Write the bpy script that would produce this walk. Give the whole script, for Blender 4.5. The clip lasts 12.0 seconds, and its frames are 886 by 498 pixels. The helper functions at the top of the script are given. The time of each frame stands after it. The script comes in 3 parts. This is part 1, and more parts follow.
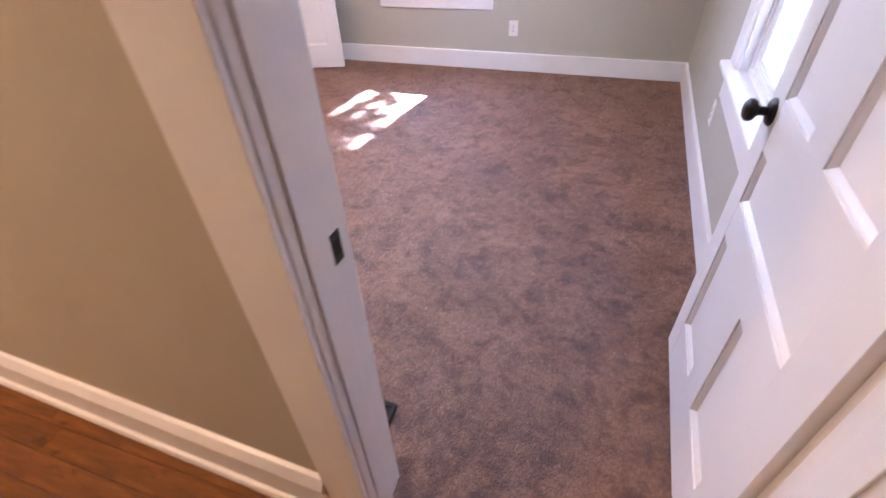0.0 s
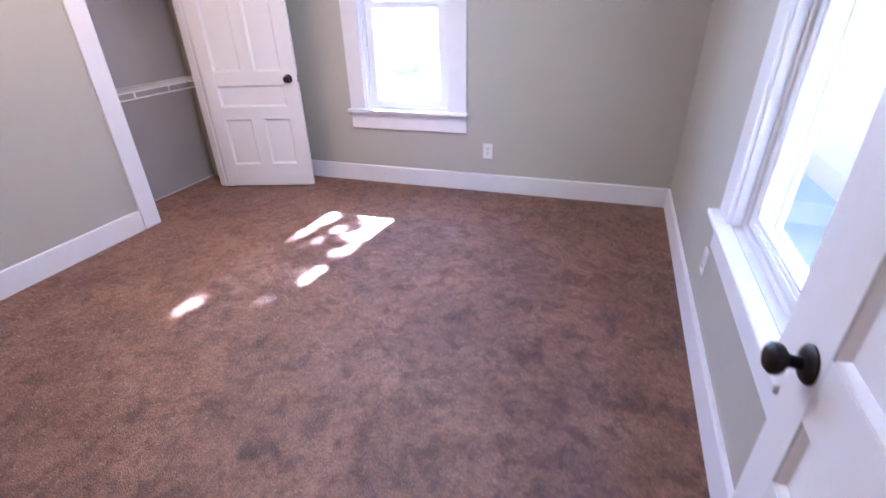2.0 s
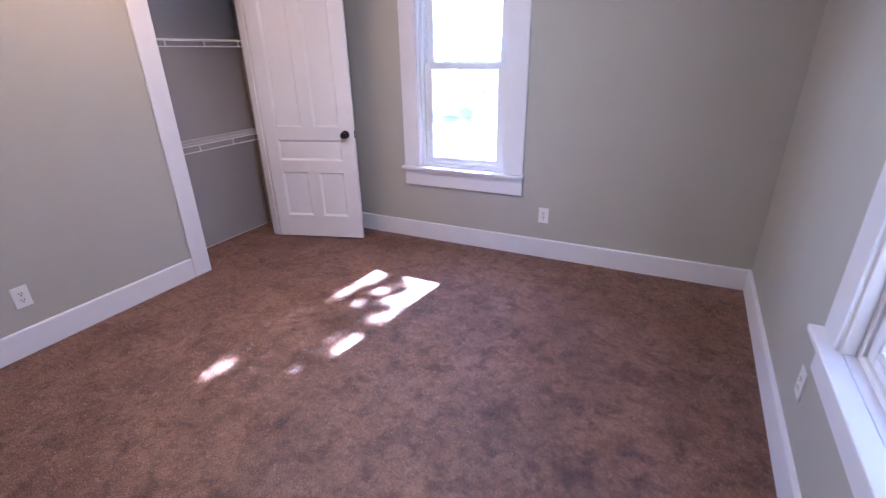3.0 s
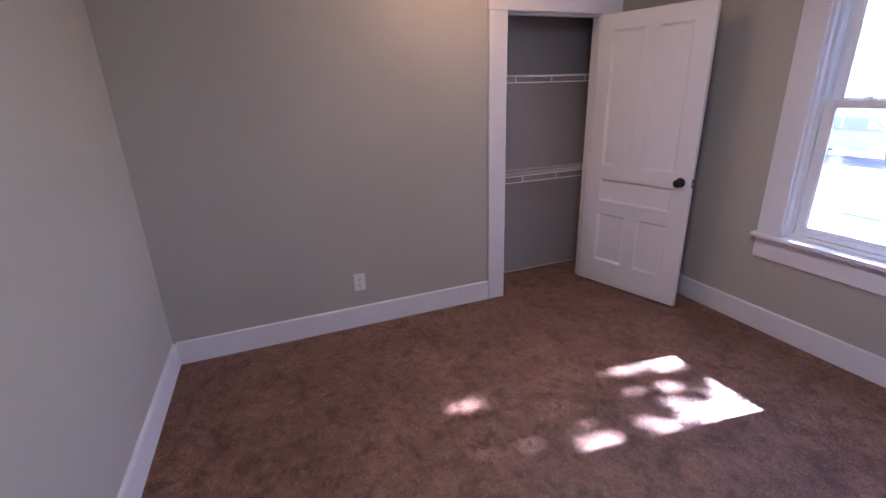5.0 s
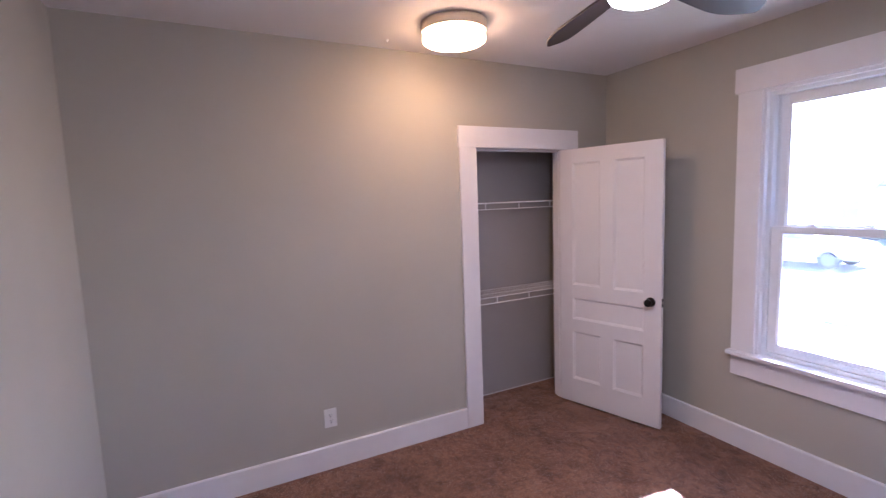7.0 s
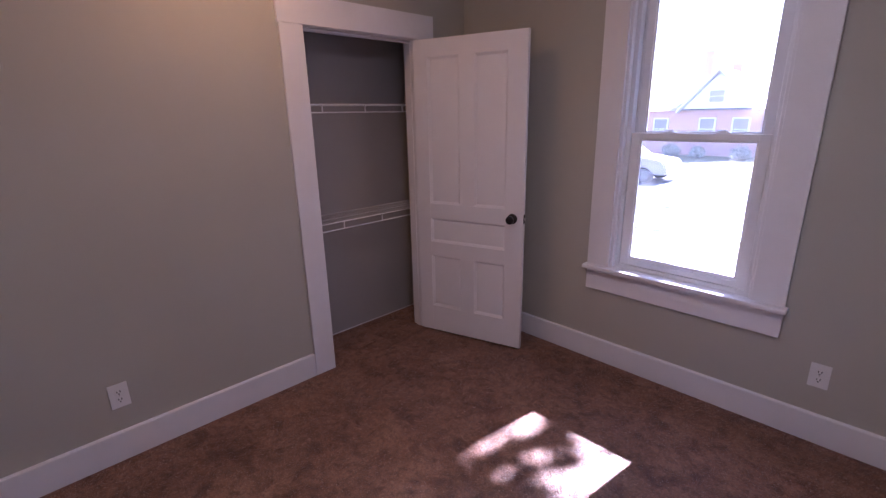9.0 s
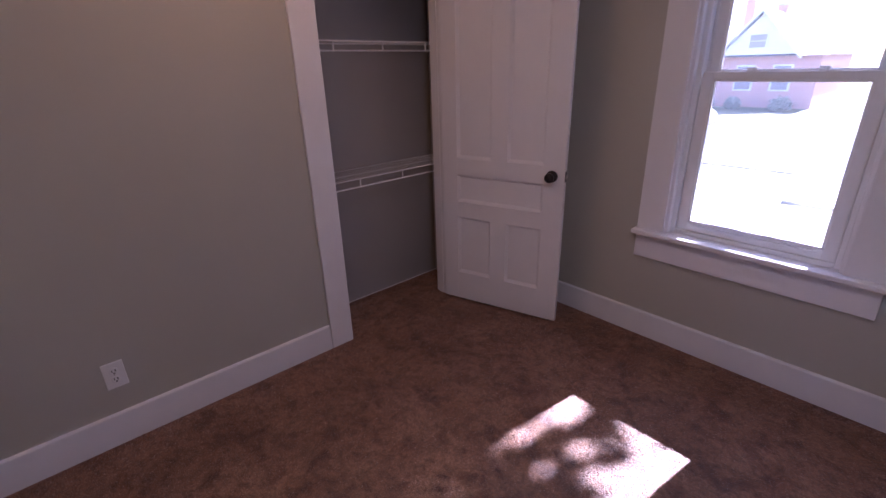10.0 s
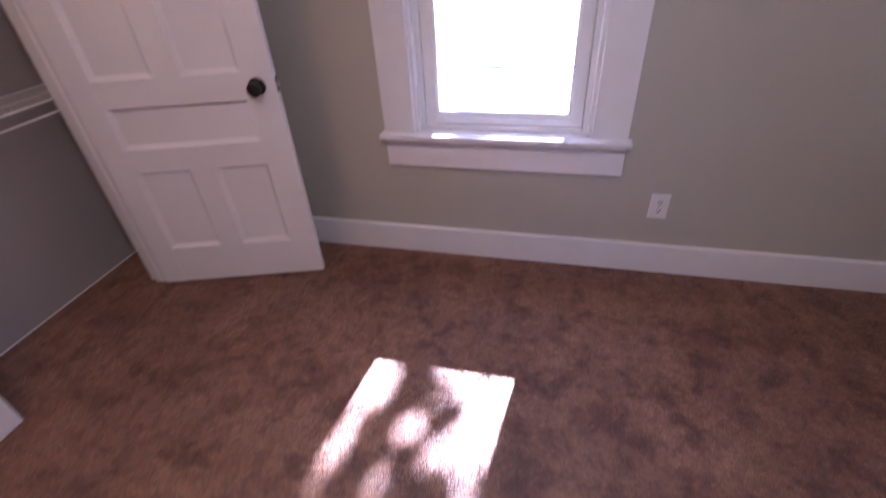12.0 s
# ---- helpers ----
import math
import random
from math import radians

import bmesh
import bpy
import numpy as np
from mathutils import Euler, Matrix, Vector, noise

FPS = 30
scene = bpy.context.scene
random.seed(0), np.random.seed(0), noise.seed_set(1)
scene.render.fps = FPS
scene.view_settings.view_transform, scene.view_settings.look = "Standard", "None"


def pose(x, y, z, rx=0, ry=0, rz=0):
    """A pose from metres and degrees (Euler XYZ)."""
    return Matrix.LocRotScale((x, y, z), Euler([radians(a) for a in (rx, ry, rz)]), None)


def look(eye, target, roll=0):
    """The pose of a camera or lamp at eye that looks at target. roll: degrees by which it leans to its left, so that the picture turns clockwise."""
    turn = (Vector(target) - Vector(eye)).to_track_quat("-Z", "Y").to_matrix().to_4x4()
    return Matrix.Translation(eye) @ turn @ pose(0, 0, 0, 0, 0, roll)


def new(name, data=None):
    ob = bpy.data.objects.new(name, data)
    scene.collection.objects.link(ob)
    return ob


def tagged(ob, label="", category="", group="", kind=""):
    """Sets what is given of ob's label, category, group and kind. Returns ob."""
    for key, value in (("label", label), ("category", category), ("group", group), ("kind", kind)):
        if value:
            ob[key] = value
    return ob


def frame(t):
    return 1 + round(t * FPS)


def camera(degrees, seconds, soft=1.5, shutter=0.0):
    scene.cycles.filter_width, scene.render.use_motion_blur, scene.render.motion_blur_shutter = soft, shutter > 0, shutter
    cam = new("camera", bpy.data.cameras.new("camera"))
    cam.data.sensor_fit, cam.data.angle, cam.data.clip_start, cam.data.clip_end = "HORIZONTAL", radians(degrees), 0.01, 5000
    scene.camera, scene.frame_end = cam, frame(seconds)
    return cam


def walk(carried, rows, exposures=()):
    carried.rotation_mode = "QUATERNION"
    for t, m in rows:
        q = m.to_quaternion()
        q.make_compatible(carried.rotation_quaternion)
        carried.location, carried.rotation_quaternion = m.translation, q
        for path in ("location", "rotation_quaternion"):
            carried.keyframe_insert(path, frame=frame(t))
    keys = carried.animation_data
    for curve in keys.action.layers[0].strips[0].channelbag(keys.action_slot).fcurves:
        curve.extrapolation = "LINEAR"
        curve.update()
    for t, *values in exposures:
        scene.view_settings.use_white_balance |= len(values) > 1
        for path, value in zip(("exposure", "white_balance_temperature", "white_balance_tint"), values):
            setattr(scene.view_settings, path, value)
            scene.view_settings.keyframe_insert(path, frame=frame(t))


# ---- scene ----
cam = camera(88.6, 12.0, 1.3, 0.35)
PATH = [
    (0, (3.056, -0.58, 1.365), (2.53, 0.876, 0.099), -2.7),
    (0.2, (3.112, -0.522, 1.358), (2.588, 0.96, 0.121), -2.7),
    (0.5, (3.146, -0.459, 1.346), (2.63, 1.003, 0.082), -2.8),
    (1, (3.132, -0.326, 1.338), (2.707, 1.149, 0.055), -2.9),
    (1.3, (3.102, -0.231, 1.354), (2.733, 1.29, 0.108), -2.5),
    (1.5, (3.088, -0.182, 1.37), (2.733, 1.387, 0.182), -1.8),
    (1.8, (3.089, -0.086, 1.409), (2.618, 1.544, 0.349), -2.1),
    (2, (3.089, -0.041, 1.416), (2.528, 1.63, 0.471), -1.5),
    (2.5, (3.091, 0.101, 1.49), (2.361, 1.749, 0.623), -1.5),
    (2.7, (3.077, 0.15, 1.51), (2.324, 1.814, 0.696), -1.2),
    (4.3, (2.968, 0.607, 1.517), (1.474, 1.77, 0.872), -0.2),
    (4.5, (2.956, 0.649, 1.528), (1.33, 1.609, 0.869), -0.8),
    (5, (2.898, 0.654, 1.569), (1.146, 1.355, 0.904), -1.8),
    (5.5, (2.889, 0.685, 1.63), (1.069, 1.345, 1.128), -1.4),
    (6, (2.884, 0.632, 1.634), (1.036, 1.324, 1.308), -1.9),
    (6.5, (2.858, 0.642, 1.668), (1.028, 1.414, 1.43), -2.2),
    (6.7, (2.850, 0.648, 1.678), (1.032, 1.440, 1.446), -2.2),
    (7, (2.804, 0.619, 1.679), (1.028, 1.513, 1.465), -2.1),
    (7.5, (2.752, 0.662, 1.66), (1.115, 1.763, 1.33), -1.9),
    (7.7, (2.722, 0.709, 1.652), (1.14, 1.886, 1.316), -1.3),
    (9.3, (2.306, 1.028, 1.551), (0.944, 2.356, 0.931), -1.9),
    (9.5, (2.235, 1.044, 1.544), (0.879, 2.363, 0.893), -2.5),
    (10, (2.132, 1.172, 1.506), (0.746, 2.405, 0.76), -1.6),
    (10.5, (2.037, 1.319, 1.454), (0.743, 2.462, 0.445), 0.5),
    (10.8, (2.014, 1.384, 1.413), (0.857, 2.551, 0.272), 0.2),
    (11, (1.955, 1.428, 1.384), (0.93, 2.675, 0.204), -0.1),
    (11.3, (1.882, 1.493, 1.352), (1.049, 2.852, 0.143), -2.5),
    (11.5, (1.828, 1.54, 1.344), (1.139, 2.956, 0.111), -3.0),
    (11.8, (1.827, 1.623, 1.343), (1.314, 3.111, 0.11), -3.8),
    (12, (1.807, 1.707, 1.39), (1.384, 3.281, 0.23), -3.7),
]
# Exposure follows the clip's own automatic exposure.
EXPOSURES = [
    (0.0, 5.36, 5060, 23), (1.0, 5.36, 4810, 21), (2.7, 4.81, 4680, 24), (4.5, 3.91, 4940, 29), (5.0, 3.81, 4940, 29), (6.0, 4.43, 4990, 28),
    (7.0, 4.28, 4990, 29), (7.5, 4.28, 4990, 31), (9.5, 3.08, 5290, 41), (10.5, 3.03, 5290, 41), (11.0, 3.23, 5290, 42), (11.5, 3.48, 5290, 42), (12.0, 3.89, 5290, 37),
]
walk(cam, [(t, look(eye, target, roll)) for t, eye, target, roll in PATH], EXPOSURES)

# ---- daylight ----
SUN_WAY = Vector((0.107, 0.775, 0.72)).normalized()
world = bpy.data.worlds.new("sky")
scene.world = world
world.use_nodes = True
_wn = world.node_tree.nodes
_sky = _wn.new("ShaderNodeTexSky")
_sky.sky_type = "NISHITA"
_sky.sun_disc = False
_sky.sun_elevation = math.asin(SUN_WAY.z)
_sky.sun_rotation = math.atan2(SUN_WAY.x, SUN_WAY.y)
world.node_tree.links.new(_sky.outputs["Color"], _wn["Background"].inputs["Color"])
_wn["Background"].inputs["Strength"].default_value = 0.11
_sun = bpy.data.lights.new("sun", "SUN")
_sun.energy, _sun.angle, _sun.color = 4.5, radians(0.55), (1.0, 0.95, 0.88)
sun = new("sun", _sun)
sun.matrix_world = look(SUN_WAY * 60, (0, 0, 0))


# ---- materials ----
class Mat:
    """A node material with a few short cuts."""

    def __init__(self, name, rough=0.5, metal=0.0):
        self.m = bpy.data.materials.new(name)
        self.m.use_nodes = True
        self.n, self.l = self.m.node_tree.nodes, self.m.node_tree.links
        self.b = self.n["Principled BSDF"]
        self.b.inputs["Roughness"].default_value = rough
        self.b.inputs["Metallic"].default_value = metal
        self.co = self.n.new("ShaderNodeTexCoord").outputs["Object"]

    def put(self, socket, value):
        self.b.inputs[socket].default_value = value

    def mapped(self, scale, rot=(0, 0, 0), co=None):
        k = self.n.new("ShaderNodeMapping")
        k.inputs["Scale"].default_value = scale
        k.inputs["Rotation"].default_value = rot
        self.l.new(co or self.co, k.inputs["Vector"])
        return k.outputs["Vector"]

    def noise(self, scale, detail=4, rough=0.55, co=None, distort=0.0):
        k = self.n.new("ShaderNodeTexNoise")
        k.inputs["Scale"].default_value = scale
        k.inputs["Detail"].default_value = detail
        k.inputs["Roughness"].default_value = rough
        k.inputs["Distortion"].default_value = distort
        self.l.new(co or self.co, k.inputs["Vector"])
        return k.outputs["Fac"]

    def ramp(self, fac, stops):
        k = self.n.new("ShaderNodeValToRGB")
        e = k.color_ramp.elements
        while len(e) < len(stops):
            e.new(0.5)
        for s, (p, c) in zip(e, stops):
            s.position = p
            s.color = (*c, 1)
        self.l.new(fac, k.inputs["Fac"])
        return k.outputs["Color"]

    def mix(self, a, b, fac=0.5, how="MIX"):
        k = self.n.new("ShaderNodeMix")
        k.data_type, k.blend_type = "RGBA", how
        for sock, v in (("A_Color", a), ("B_Color", b), ("Factor_Float", fac)):
            s = next(i for i in k.inputs if i.identifier == sock)
            if isinstance(v, (int, float)):
                s.default_value = v
            elif isinstance(v, tuple):
                s.default_value = (*v, 1)
            else:
                self.l.new(v, s)
        return next(o for o in k.outputs if o.identifier == "Result_Color")

    def color(self, out):
        self.l.new(out, self.b.inputs["Base Color"])

    def rough(self, fac, lo, hi):
        k = self.n.new("ShaderNodeMapRange")
        k.inputs["To Min"].default_value, k.inputs["To Max"].default_value = lo, hi
        self.l.new(fac, k.inputs["Value"])
        self.l.new(k.outputs["Result"], self.b.inputs["Roughness"])

    def bump(self, height, strength, dist=0.002, after=None):
        k = self.n.new("ShaderNodeBump")
        k.inputs["Strength"].default_value, k.inputs["Distance"].default_value = strength, dist
        self.l.new(height, k.inputs["Height"])
        if after:
            self.l.new(after, k.inputs["Normal"])
        self.l.new(k.outputs["Normal"], self.b.inputs["Normal"])
        return k.outputs["Normal"]

    def random(self):
        return self.n.new("ShaderNodeObjectInfo").outputs["Random"]

    def island(self):
        return self.n.new("ShaderNodeNewGeometry").outputs["Random Per Island"]


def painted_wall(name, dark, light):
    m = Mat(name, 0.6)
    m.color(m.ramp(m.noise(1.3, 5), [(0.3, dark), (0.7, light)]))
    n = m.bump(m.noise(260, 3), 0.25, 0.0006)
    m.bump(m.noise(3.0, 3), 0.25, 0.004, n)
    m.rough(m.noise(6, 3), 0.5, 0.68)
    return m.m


def gloss_paint(name, base, worn, rough=0.35):
    m = Mat(name, rough)
    m.color(m.ramp(m.noise(7, 6, 0.65), [(0.35, worn), (0.6, base)]))
    n = m.bump(m.noise(40, 3, co=m.mapped((1, 1, 0.12))), 0.12, 0.0008)
    m.bump(m.noise(9, 3), 0.2, 0.002, n)
    m.rough(m.noise(14, 4), rough - 0.06, rough + 0.14)
    return m.m


WALL = painted_wall("greige_wall_paint", (0.445, 0.425, 0.362), (0.475, 0.455, 0.39))
# The room's wall paint, lowered here to stand for the closet's shade.
SHADED_CLOSET = painted_wall("shaded_closet_paint", (0.34, 0.32, 0.31), (0.37, 0.35, 0.335))
HALL_WALL = painted_wall("hall_wall_paint", (0.44, 0.40, 0.32), (0.48, 0.44, 0.36))
TRIM = gloss_paint("white_trim_paint", (0.80, 0.785, 0.795), (0.775, 0.76, 0.77))
DOOR_PAINT = gloss_paint("white_door_paint", (0.80, 0.785, 0.80), (0.785, 0.77, 0.785), 0.36)
VINYL = gloss_paint("white_window_vinyl", (0.80, 0.80, 0.81), (0.76, 0.76, 0.77), 0.3)
PLASTIC = gloss_paint("white_plastic", (0.82, 0.81, 0.79), (0.79, 0.78, 0.76), 0.3)
WIRE = gloss_paint("white_coated_wire", (0.82, 0.82, 0.82), (0.78, 0.78, 0.78), 0.3)


def ceiling_paint():
    m = Mat("white_ceiling_paint", 0.75)
    m.color(m.ramp(m.noise(1.1, 4), [(0.3, (0.74, 0.72, 0.71)), (0.7, (0.79, 0.77, 0.76))]))
    m.bump(m.noise(120, 4), 0.3, 0.0012)
    return m.m


CEILING = ceiling_paint()


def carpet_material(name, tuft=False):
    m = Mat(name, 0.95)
    # Pile shading painted as colour: soft tone, broad vacuum shading, then dark smudges where feet have turned the
    # pile.
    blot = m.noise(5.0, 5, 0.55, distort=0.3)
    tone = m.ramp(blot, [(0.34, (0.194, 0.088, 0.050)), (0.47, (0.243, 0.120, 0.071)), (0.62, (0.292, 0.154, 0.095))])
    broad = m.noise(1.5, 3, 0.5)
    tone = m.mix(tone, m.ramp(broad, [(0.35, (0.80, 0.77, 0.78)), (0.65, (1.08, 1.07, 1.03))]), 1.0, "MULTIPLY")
    pile_shade = m.ramp(m.noise(8.0, 5, 0.6, distort=0.5), [(0.51, (1.03, 1.03, 1.03)), (0.60, (0.67, 0.57, 0.53)), (0.72, (0.46, 0.36, 0.32))])
    tone = m.mix(tone, pile_shade, 1.0, "MULTIPLY")
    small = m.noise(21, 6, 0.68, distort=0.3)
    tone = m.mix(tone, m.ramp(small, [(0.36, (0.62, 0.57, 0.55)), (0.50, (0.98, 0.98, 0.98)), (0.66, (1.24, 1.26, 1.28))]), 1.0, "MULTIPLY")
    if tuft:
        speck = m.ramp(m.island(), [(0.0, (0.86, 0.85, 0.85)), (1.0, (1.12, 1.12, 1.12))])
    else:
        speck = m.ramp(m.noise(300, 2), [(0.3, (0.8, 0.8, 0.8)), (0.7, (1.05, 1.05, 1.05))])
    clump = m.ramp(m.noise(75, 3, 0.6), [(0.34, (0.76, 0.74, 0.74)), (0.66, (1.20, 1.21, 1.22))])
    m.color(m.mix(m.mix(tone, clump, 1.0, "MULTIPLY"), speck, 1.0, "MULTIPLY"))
    m.put("Sheen Weight", 0.8)
    m.put("Sheen Roughness", 0.32)
    m.put("Sheen Tint", (0.96, 0.85, 0.81, 1))
    m.put("Specular IOR Level", 0.8)
    m.put("Roughness", 0.42)
    if not tuft:
        m.bump(m.noise(220, 3), 0.8, 0.005)
    return m.m


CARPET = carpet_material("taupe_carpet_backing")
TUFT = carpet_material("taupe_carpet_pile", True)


def plank_wood():
    m = Mat("orange_oak_floorboard", 0.3)
    co = m.mapped((1.2, 14, 14))
    grain = m.noise(4, 6, 0.6, co, 0.8)
    c = m.ramp(grain, [(0.3, (0.11, 0.037, 0.003)), (0.55, (0.185, 0.068, 0.006)), (0.75, (0.25, 0.100, 0.011))])
    knots = m.ramp(m.noise(5.5, 3, co=m.mapped((1, 2, 2))), [(0.30, (0.25, 0.2, 0.18)), (0.40, (1, 1, 1))])
    c = m.mix(c, knots, 1.0, "MULTIPLY")
    vary = m.ramp(m.random(), [(0.0, (0.80, 0.78, 0.76)), (1.0, (1.10, 1.08, 1.05))])
    m.color(m.mix(c, vary, 1.0, "MULTIPLY"))
    m.bump(grain, 0.15, 0.001)
    m.rough(grain, 0.42, 0.58)
    m.put("Specular IOR Level", 0.3)
    return m.m


PLANK = plank_wood()


def bronze():
    m = Mat("oil_rubbed_bronze", 0.35, 0.6)
    m.color(m.ramp(m.noise(60, 4), [(0.35, (0.012, 0.010, 0.011)), (0.7, (0.032, 0.026, 0.025))]))
    m.rough(m.noise(35, 3), 0.28, 0.45)
    return m.m


BRONZE = bronze()


def steel(name, col, rough):
    m = Mat(name, rough, 1.0)
    m.color(m.ramp(m.noise(30, 3, co=m.mapped((1, 1, 25))), [(0.3, tuple(c * 0.85 for c in col)), (0.7, col)]))
    m.rough(m.noise(50, 3, co=m.mapped((1, 1, 20))), rough - 0.05, rough + 0.1)
    return m.m


NICKEL = steel("brushed_nickel", (0.62, 0.58, 0.52), 0.3)
DARK_METAL = steel("dark_bronze_fan_metal", (0.09, 0.07, 0.065), 0.35)


def walnut():
    m = Mat("dark_walnut_blade", 0.28)
    g = m.noise(3, 6, 0.6, m.mapped((2, 30, 30)), 0.5)
    m.color(m.ramp(g, [(0.3, (0.014, 0.008, 0.008)), (0.7, (0.032, 0.018, 0.017))]))
    m.bump(g, 0.1, 0.0006)
    m.rough(g, 0.42, 0.55)
    return m.m


WALNUT = walnut()


def register_paint():
    m = Mat("dark_grey_register_enamel", 0.7)
    m.color(m.ramp(m.noise(45, 4), [(0.3, (0.012, 0.012, 0.014)), (0.7, (0.024, 0.024, 0.028))]))
    return m.m


REGISTER = register_paint()


def plain(name, col, rough=0.6):
    m = Mat(name, rough)
    m.color(m.ramp(m.noise(25, 3), [(0.3, tuple(c * 0.85 for c in col)), (0.7, col)]))
    return m.m


SLOT = plain("black_slot", (0.01, 0.01, 0.01), 0.8)
SHADOW_CORE = plain("duct_shade", (0.006, 0.006, 0.007), 0.9)


def glowing(name, col, strength):
    m = Mat(name, 0.4)
    m.put("Base Color", (0.85, 0.84, 0.82, 1))
    m.put("Emission Color", (*col, 1))
    m.put("Emission Strength", strength)
    return m.m


LAMP_GLASS = glowing("lit_white_glass", (1.0, 0.56, 0.22), 1.8)
FAN_GLASS = glowing("lit_frosted_bowl", (1.0, 0.88, 0.72), 9.5)
HALL_GLASS = glowing("lit_hall_bowl", (1.0, 0.60, 0.28), 7.2)


def glass():
    m = bpy.data.materials.new("window_glass")
    m.use_nodes = True
    n, l = m.node_tree.nodes, m.node_tree.links
    n.remove(n["Principled BSDF"])
    clear, gloss, fres, mix = (n.new("ShaderNodeBsdfTransparent"), n.new("ShaderNodeBsdfGlossy"),
                               n.new("ShaderNodeLayerWeight"), n.new("ShaderNodeMixShader"))
    clear.inputs["Color"].default_value = (0.96, 0.98, 0.98, 1)
    gloss.inputs["Roughness"].default_value = 0.02
    fres.inputs["Blend"].default_value = 0.5
    power, plus = n.new("ShaderNodeMath"), n.new("ShaderNodeMath")
    power.operation, plus.operation = "POWER", "MULTIPLY_ADD"
    power.inputs[1].default_value = 5.0
    plus.inputs[1].default_value, plus.inputs[2].default_value = 0.8, 0.03
    l.new(fres.outputs["Facing"], power.inputs[0])
    l.new(power.outputs[0], plus.inputs[0])
    l.new(plus.outputs[0], mix.inputs[0])
    l.new(clear.outputs[0], mix.inputs[1])
    l.new(gloss.outputs[0], mix.inputs[2])
    # A translucent veil stands in for glare that washes out the view.
    veil, veil_mix = n.new("ShaderNodeBsdfTranslucent"), n.new("ShaderNodeMixShader")
    veil.inputs["Color"].default_value = (0.9, 0.9, 0.92, 1)
    veil_mix.inputs[0].default_value = 0.045
    l.new(mix.outputs[0], veil_mix.inputs[1])
    l.new(veil.outputs[0], veil_mix.inputs[2])
    l.new(veil_mix.outputs[0], n["Material Output"].inputs["Surface"])
    return m


GLASS = glass()


# ---- building helpers ----
def add_box(bm, x0, x1, y0, y1, z0, z1, bevel=0.0):
    """A box, its edges eased by bevel, added to bm."""
    vs = bmesh.ops.create_cube(bm, size=1.0)["verts"]
    for v in vs:
        v.co = Vector(((x0 + x1) / 2 + v.co.x * (x1 - x0), (y0 + y1) / 2 + v.co.y * (y1 - y0),
                       (z0 + z1) / 2 + v.co.z * (z1 - z0)))
    if bevel:
        es = list({e for v in vs for e in v.link_edges})
        bmesh.ops.bevel(bm, geom=es, offset=bevel, segments=2, affect="EDGES", profile=0.5)
    return bm


def box(x0, x1, y0, y1, z0, z1, bevel=0.0):
    return add_box(bmesh.new(), x0, x1, y0, y1, z0, z1, bevel)


def lathe(profile, segs=32, bm=None, m=None):
    """A solid of revolution round z from (radius, height) pairs."""
    bm = bm or bmesh.new()
    rings = []
    for r, z in profile:
        rings.append([bm.verts.new((r * math.cos(6.28318530718 * i / segs), r * math.sin(6.28318530718 * i / segs), z))
                      for i in range(segs)])
    for a, b in zip(rings, rings[1:]):
        for i in range(segs):
            j = (i + 1) % segs
            bm.faces.new((a[i], a[j], b[j], b[i]))
    bm.faces.new(rings[0][::-1])
    bm.faces.new(rings[-1])
    if m is not None:
        bmesh.ops.transform(bm, matrix=m, verts=[v for ring in rings for v in ring])
    return bm


def rod(bm, a, b, r, segs=6):
    """A round bar from a to b, added to bm."""
    a, b = Vector(a), Vector(b)
    m = Matrix.Translation(a) @ (b - a).to_track_quat("Z", "Y").to_matrix().to_4x4()
    return lathe([(r, 0), (r, (b - a).length)], segs, bm, m)


def prism(profile, x0, x1):
    """A bar along x whose (y, z) outline is profile."""
    bm = bmesh.new()
    a = [bm.verts.new((x0, y, z)) for y, z in profile]
    b = [bm.verts.new((x1, y, z)) for y, z in profile]
    n = len(profile)
    for i in range(n):
        bm.faces.new((a[i], a[(i + 1) % n], b[(i + 1) % n], b[i]))
    bm.faces.new(a[::-1])
    bm.faces.new(b)
    bmesh.ops.recalc_face_normals(bm, faces=bm.faces)
    return bm


def mesh_of(name, bm, material, smooth=False):
    me = bpy.data.meshes.new(name)
    bmesh.ops.recalc_face_normals(bm, faces=bm.faces)
    bm.to_mesh(me)
    bm.free()
    me.materials.append(material)
    if smooth:
        me.polygons.foreach_set("use_smooth", [True] * len(me.polygons))
        me.set_sharp_from_angle(angle=radians(38))
    return me


def solid(name, bm, material, m=None, label="", category="", group="", kind="", smooth=False):
    """A top-level thing of one mesh."""
    ob = new(name, mesh_of(name, bm, material, smooth))
    if m is not None:
        ob.matrix_world = m
    return tagged(ob, label, category, group, kind)


def thing(name, m, label="", category="", group="", kind=""):
    """An Empty at a thing's base, to parent its parts."""
    ob = new(name)
    ob.empty_display_size = 0.1
    ob.matrix_world = m
    return tagged(ob, label, category, group, kind)


def part(name, bm, material, parent, label="", smooth=False):
    ob = new(name, mesh_of(name, bm, material, smooth))
    ob.parent = parent
    return tagged(ob, label)


def wall_frame(p, q):
    """x runs along the wall from p to q, y points into the room, z up."""
    way = (Vector((*q, 0)) - Vector((*p, 0))).normalized()
    m = Matrix.Identity(4)
    m.col[0][:3], m.col[1][:3] = way, Vector((-way.y, way.x, 0))
    m.translation = (*p, 0)
    return m


# ---- plan ----
SW, SE, NE, NW = (0.0, 0.010), (3.574, -0.1026), (3.709, 3.580), (0.0, 3.580)
SOUTH, EAST, NORTH, WEST = wall_frame(SW, SE), wall_frame(SE, NE), wall_frame(NE, NW), wall_frame(NW, SW)
TALL = 2.64
DOORWAY = (2.700, 3.455, 2.045)
CLOSET = (0.475, 1.266, 2.035)
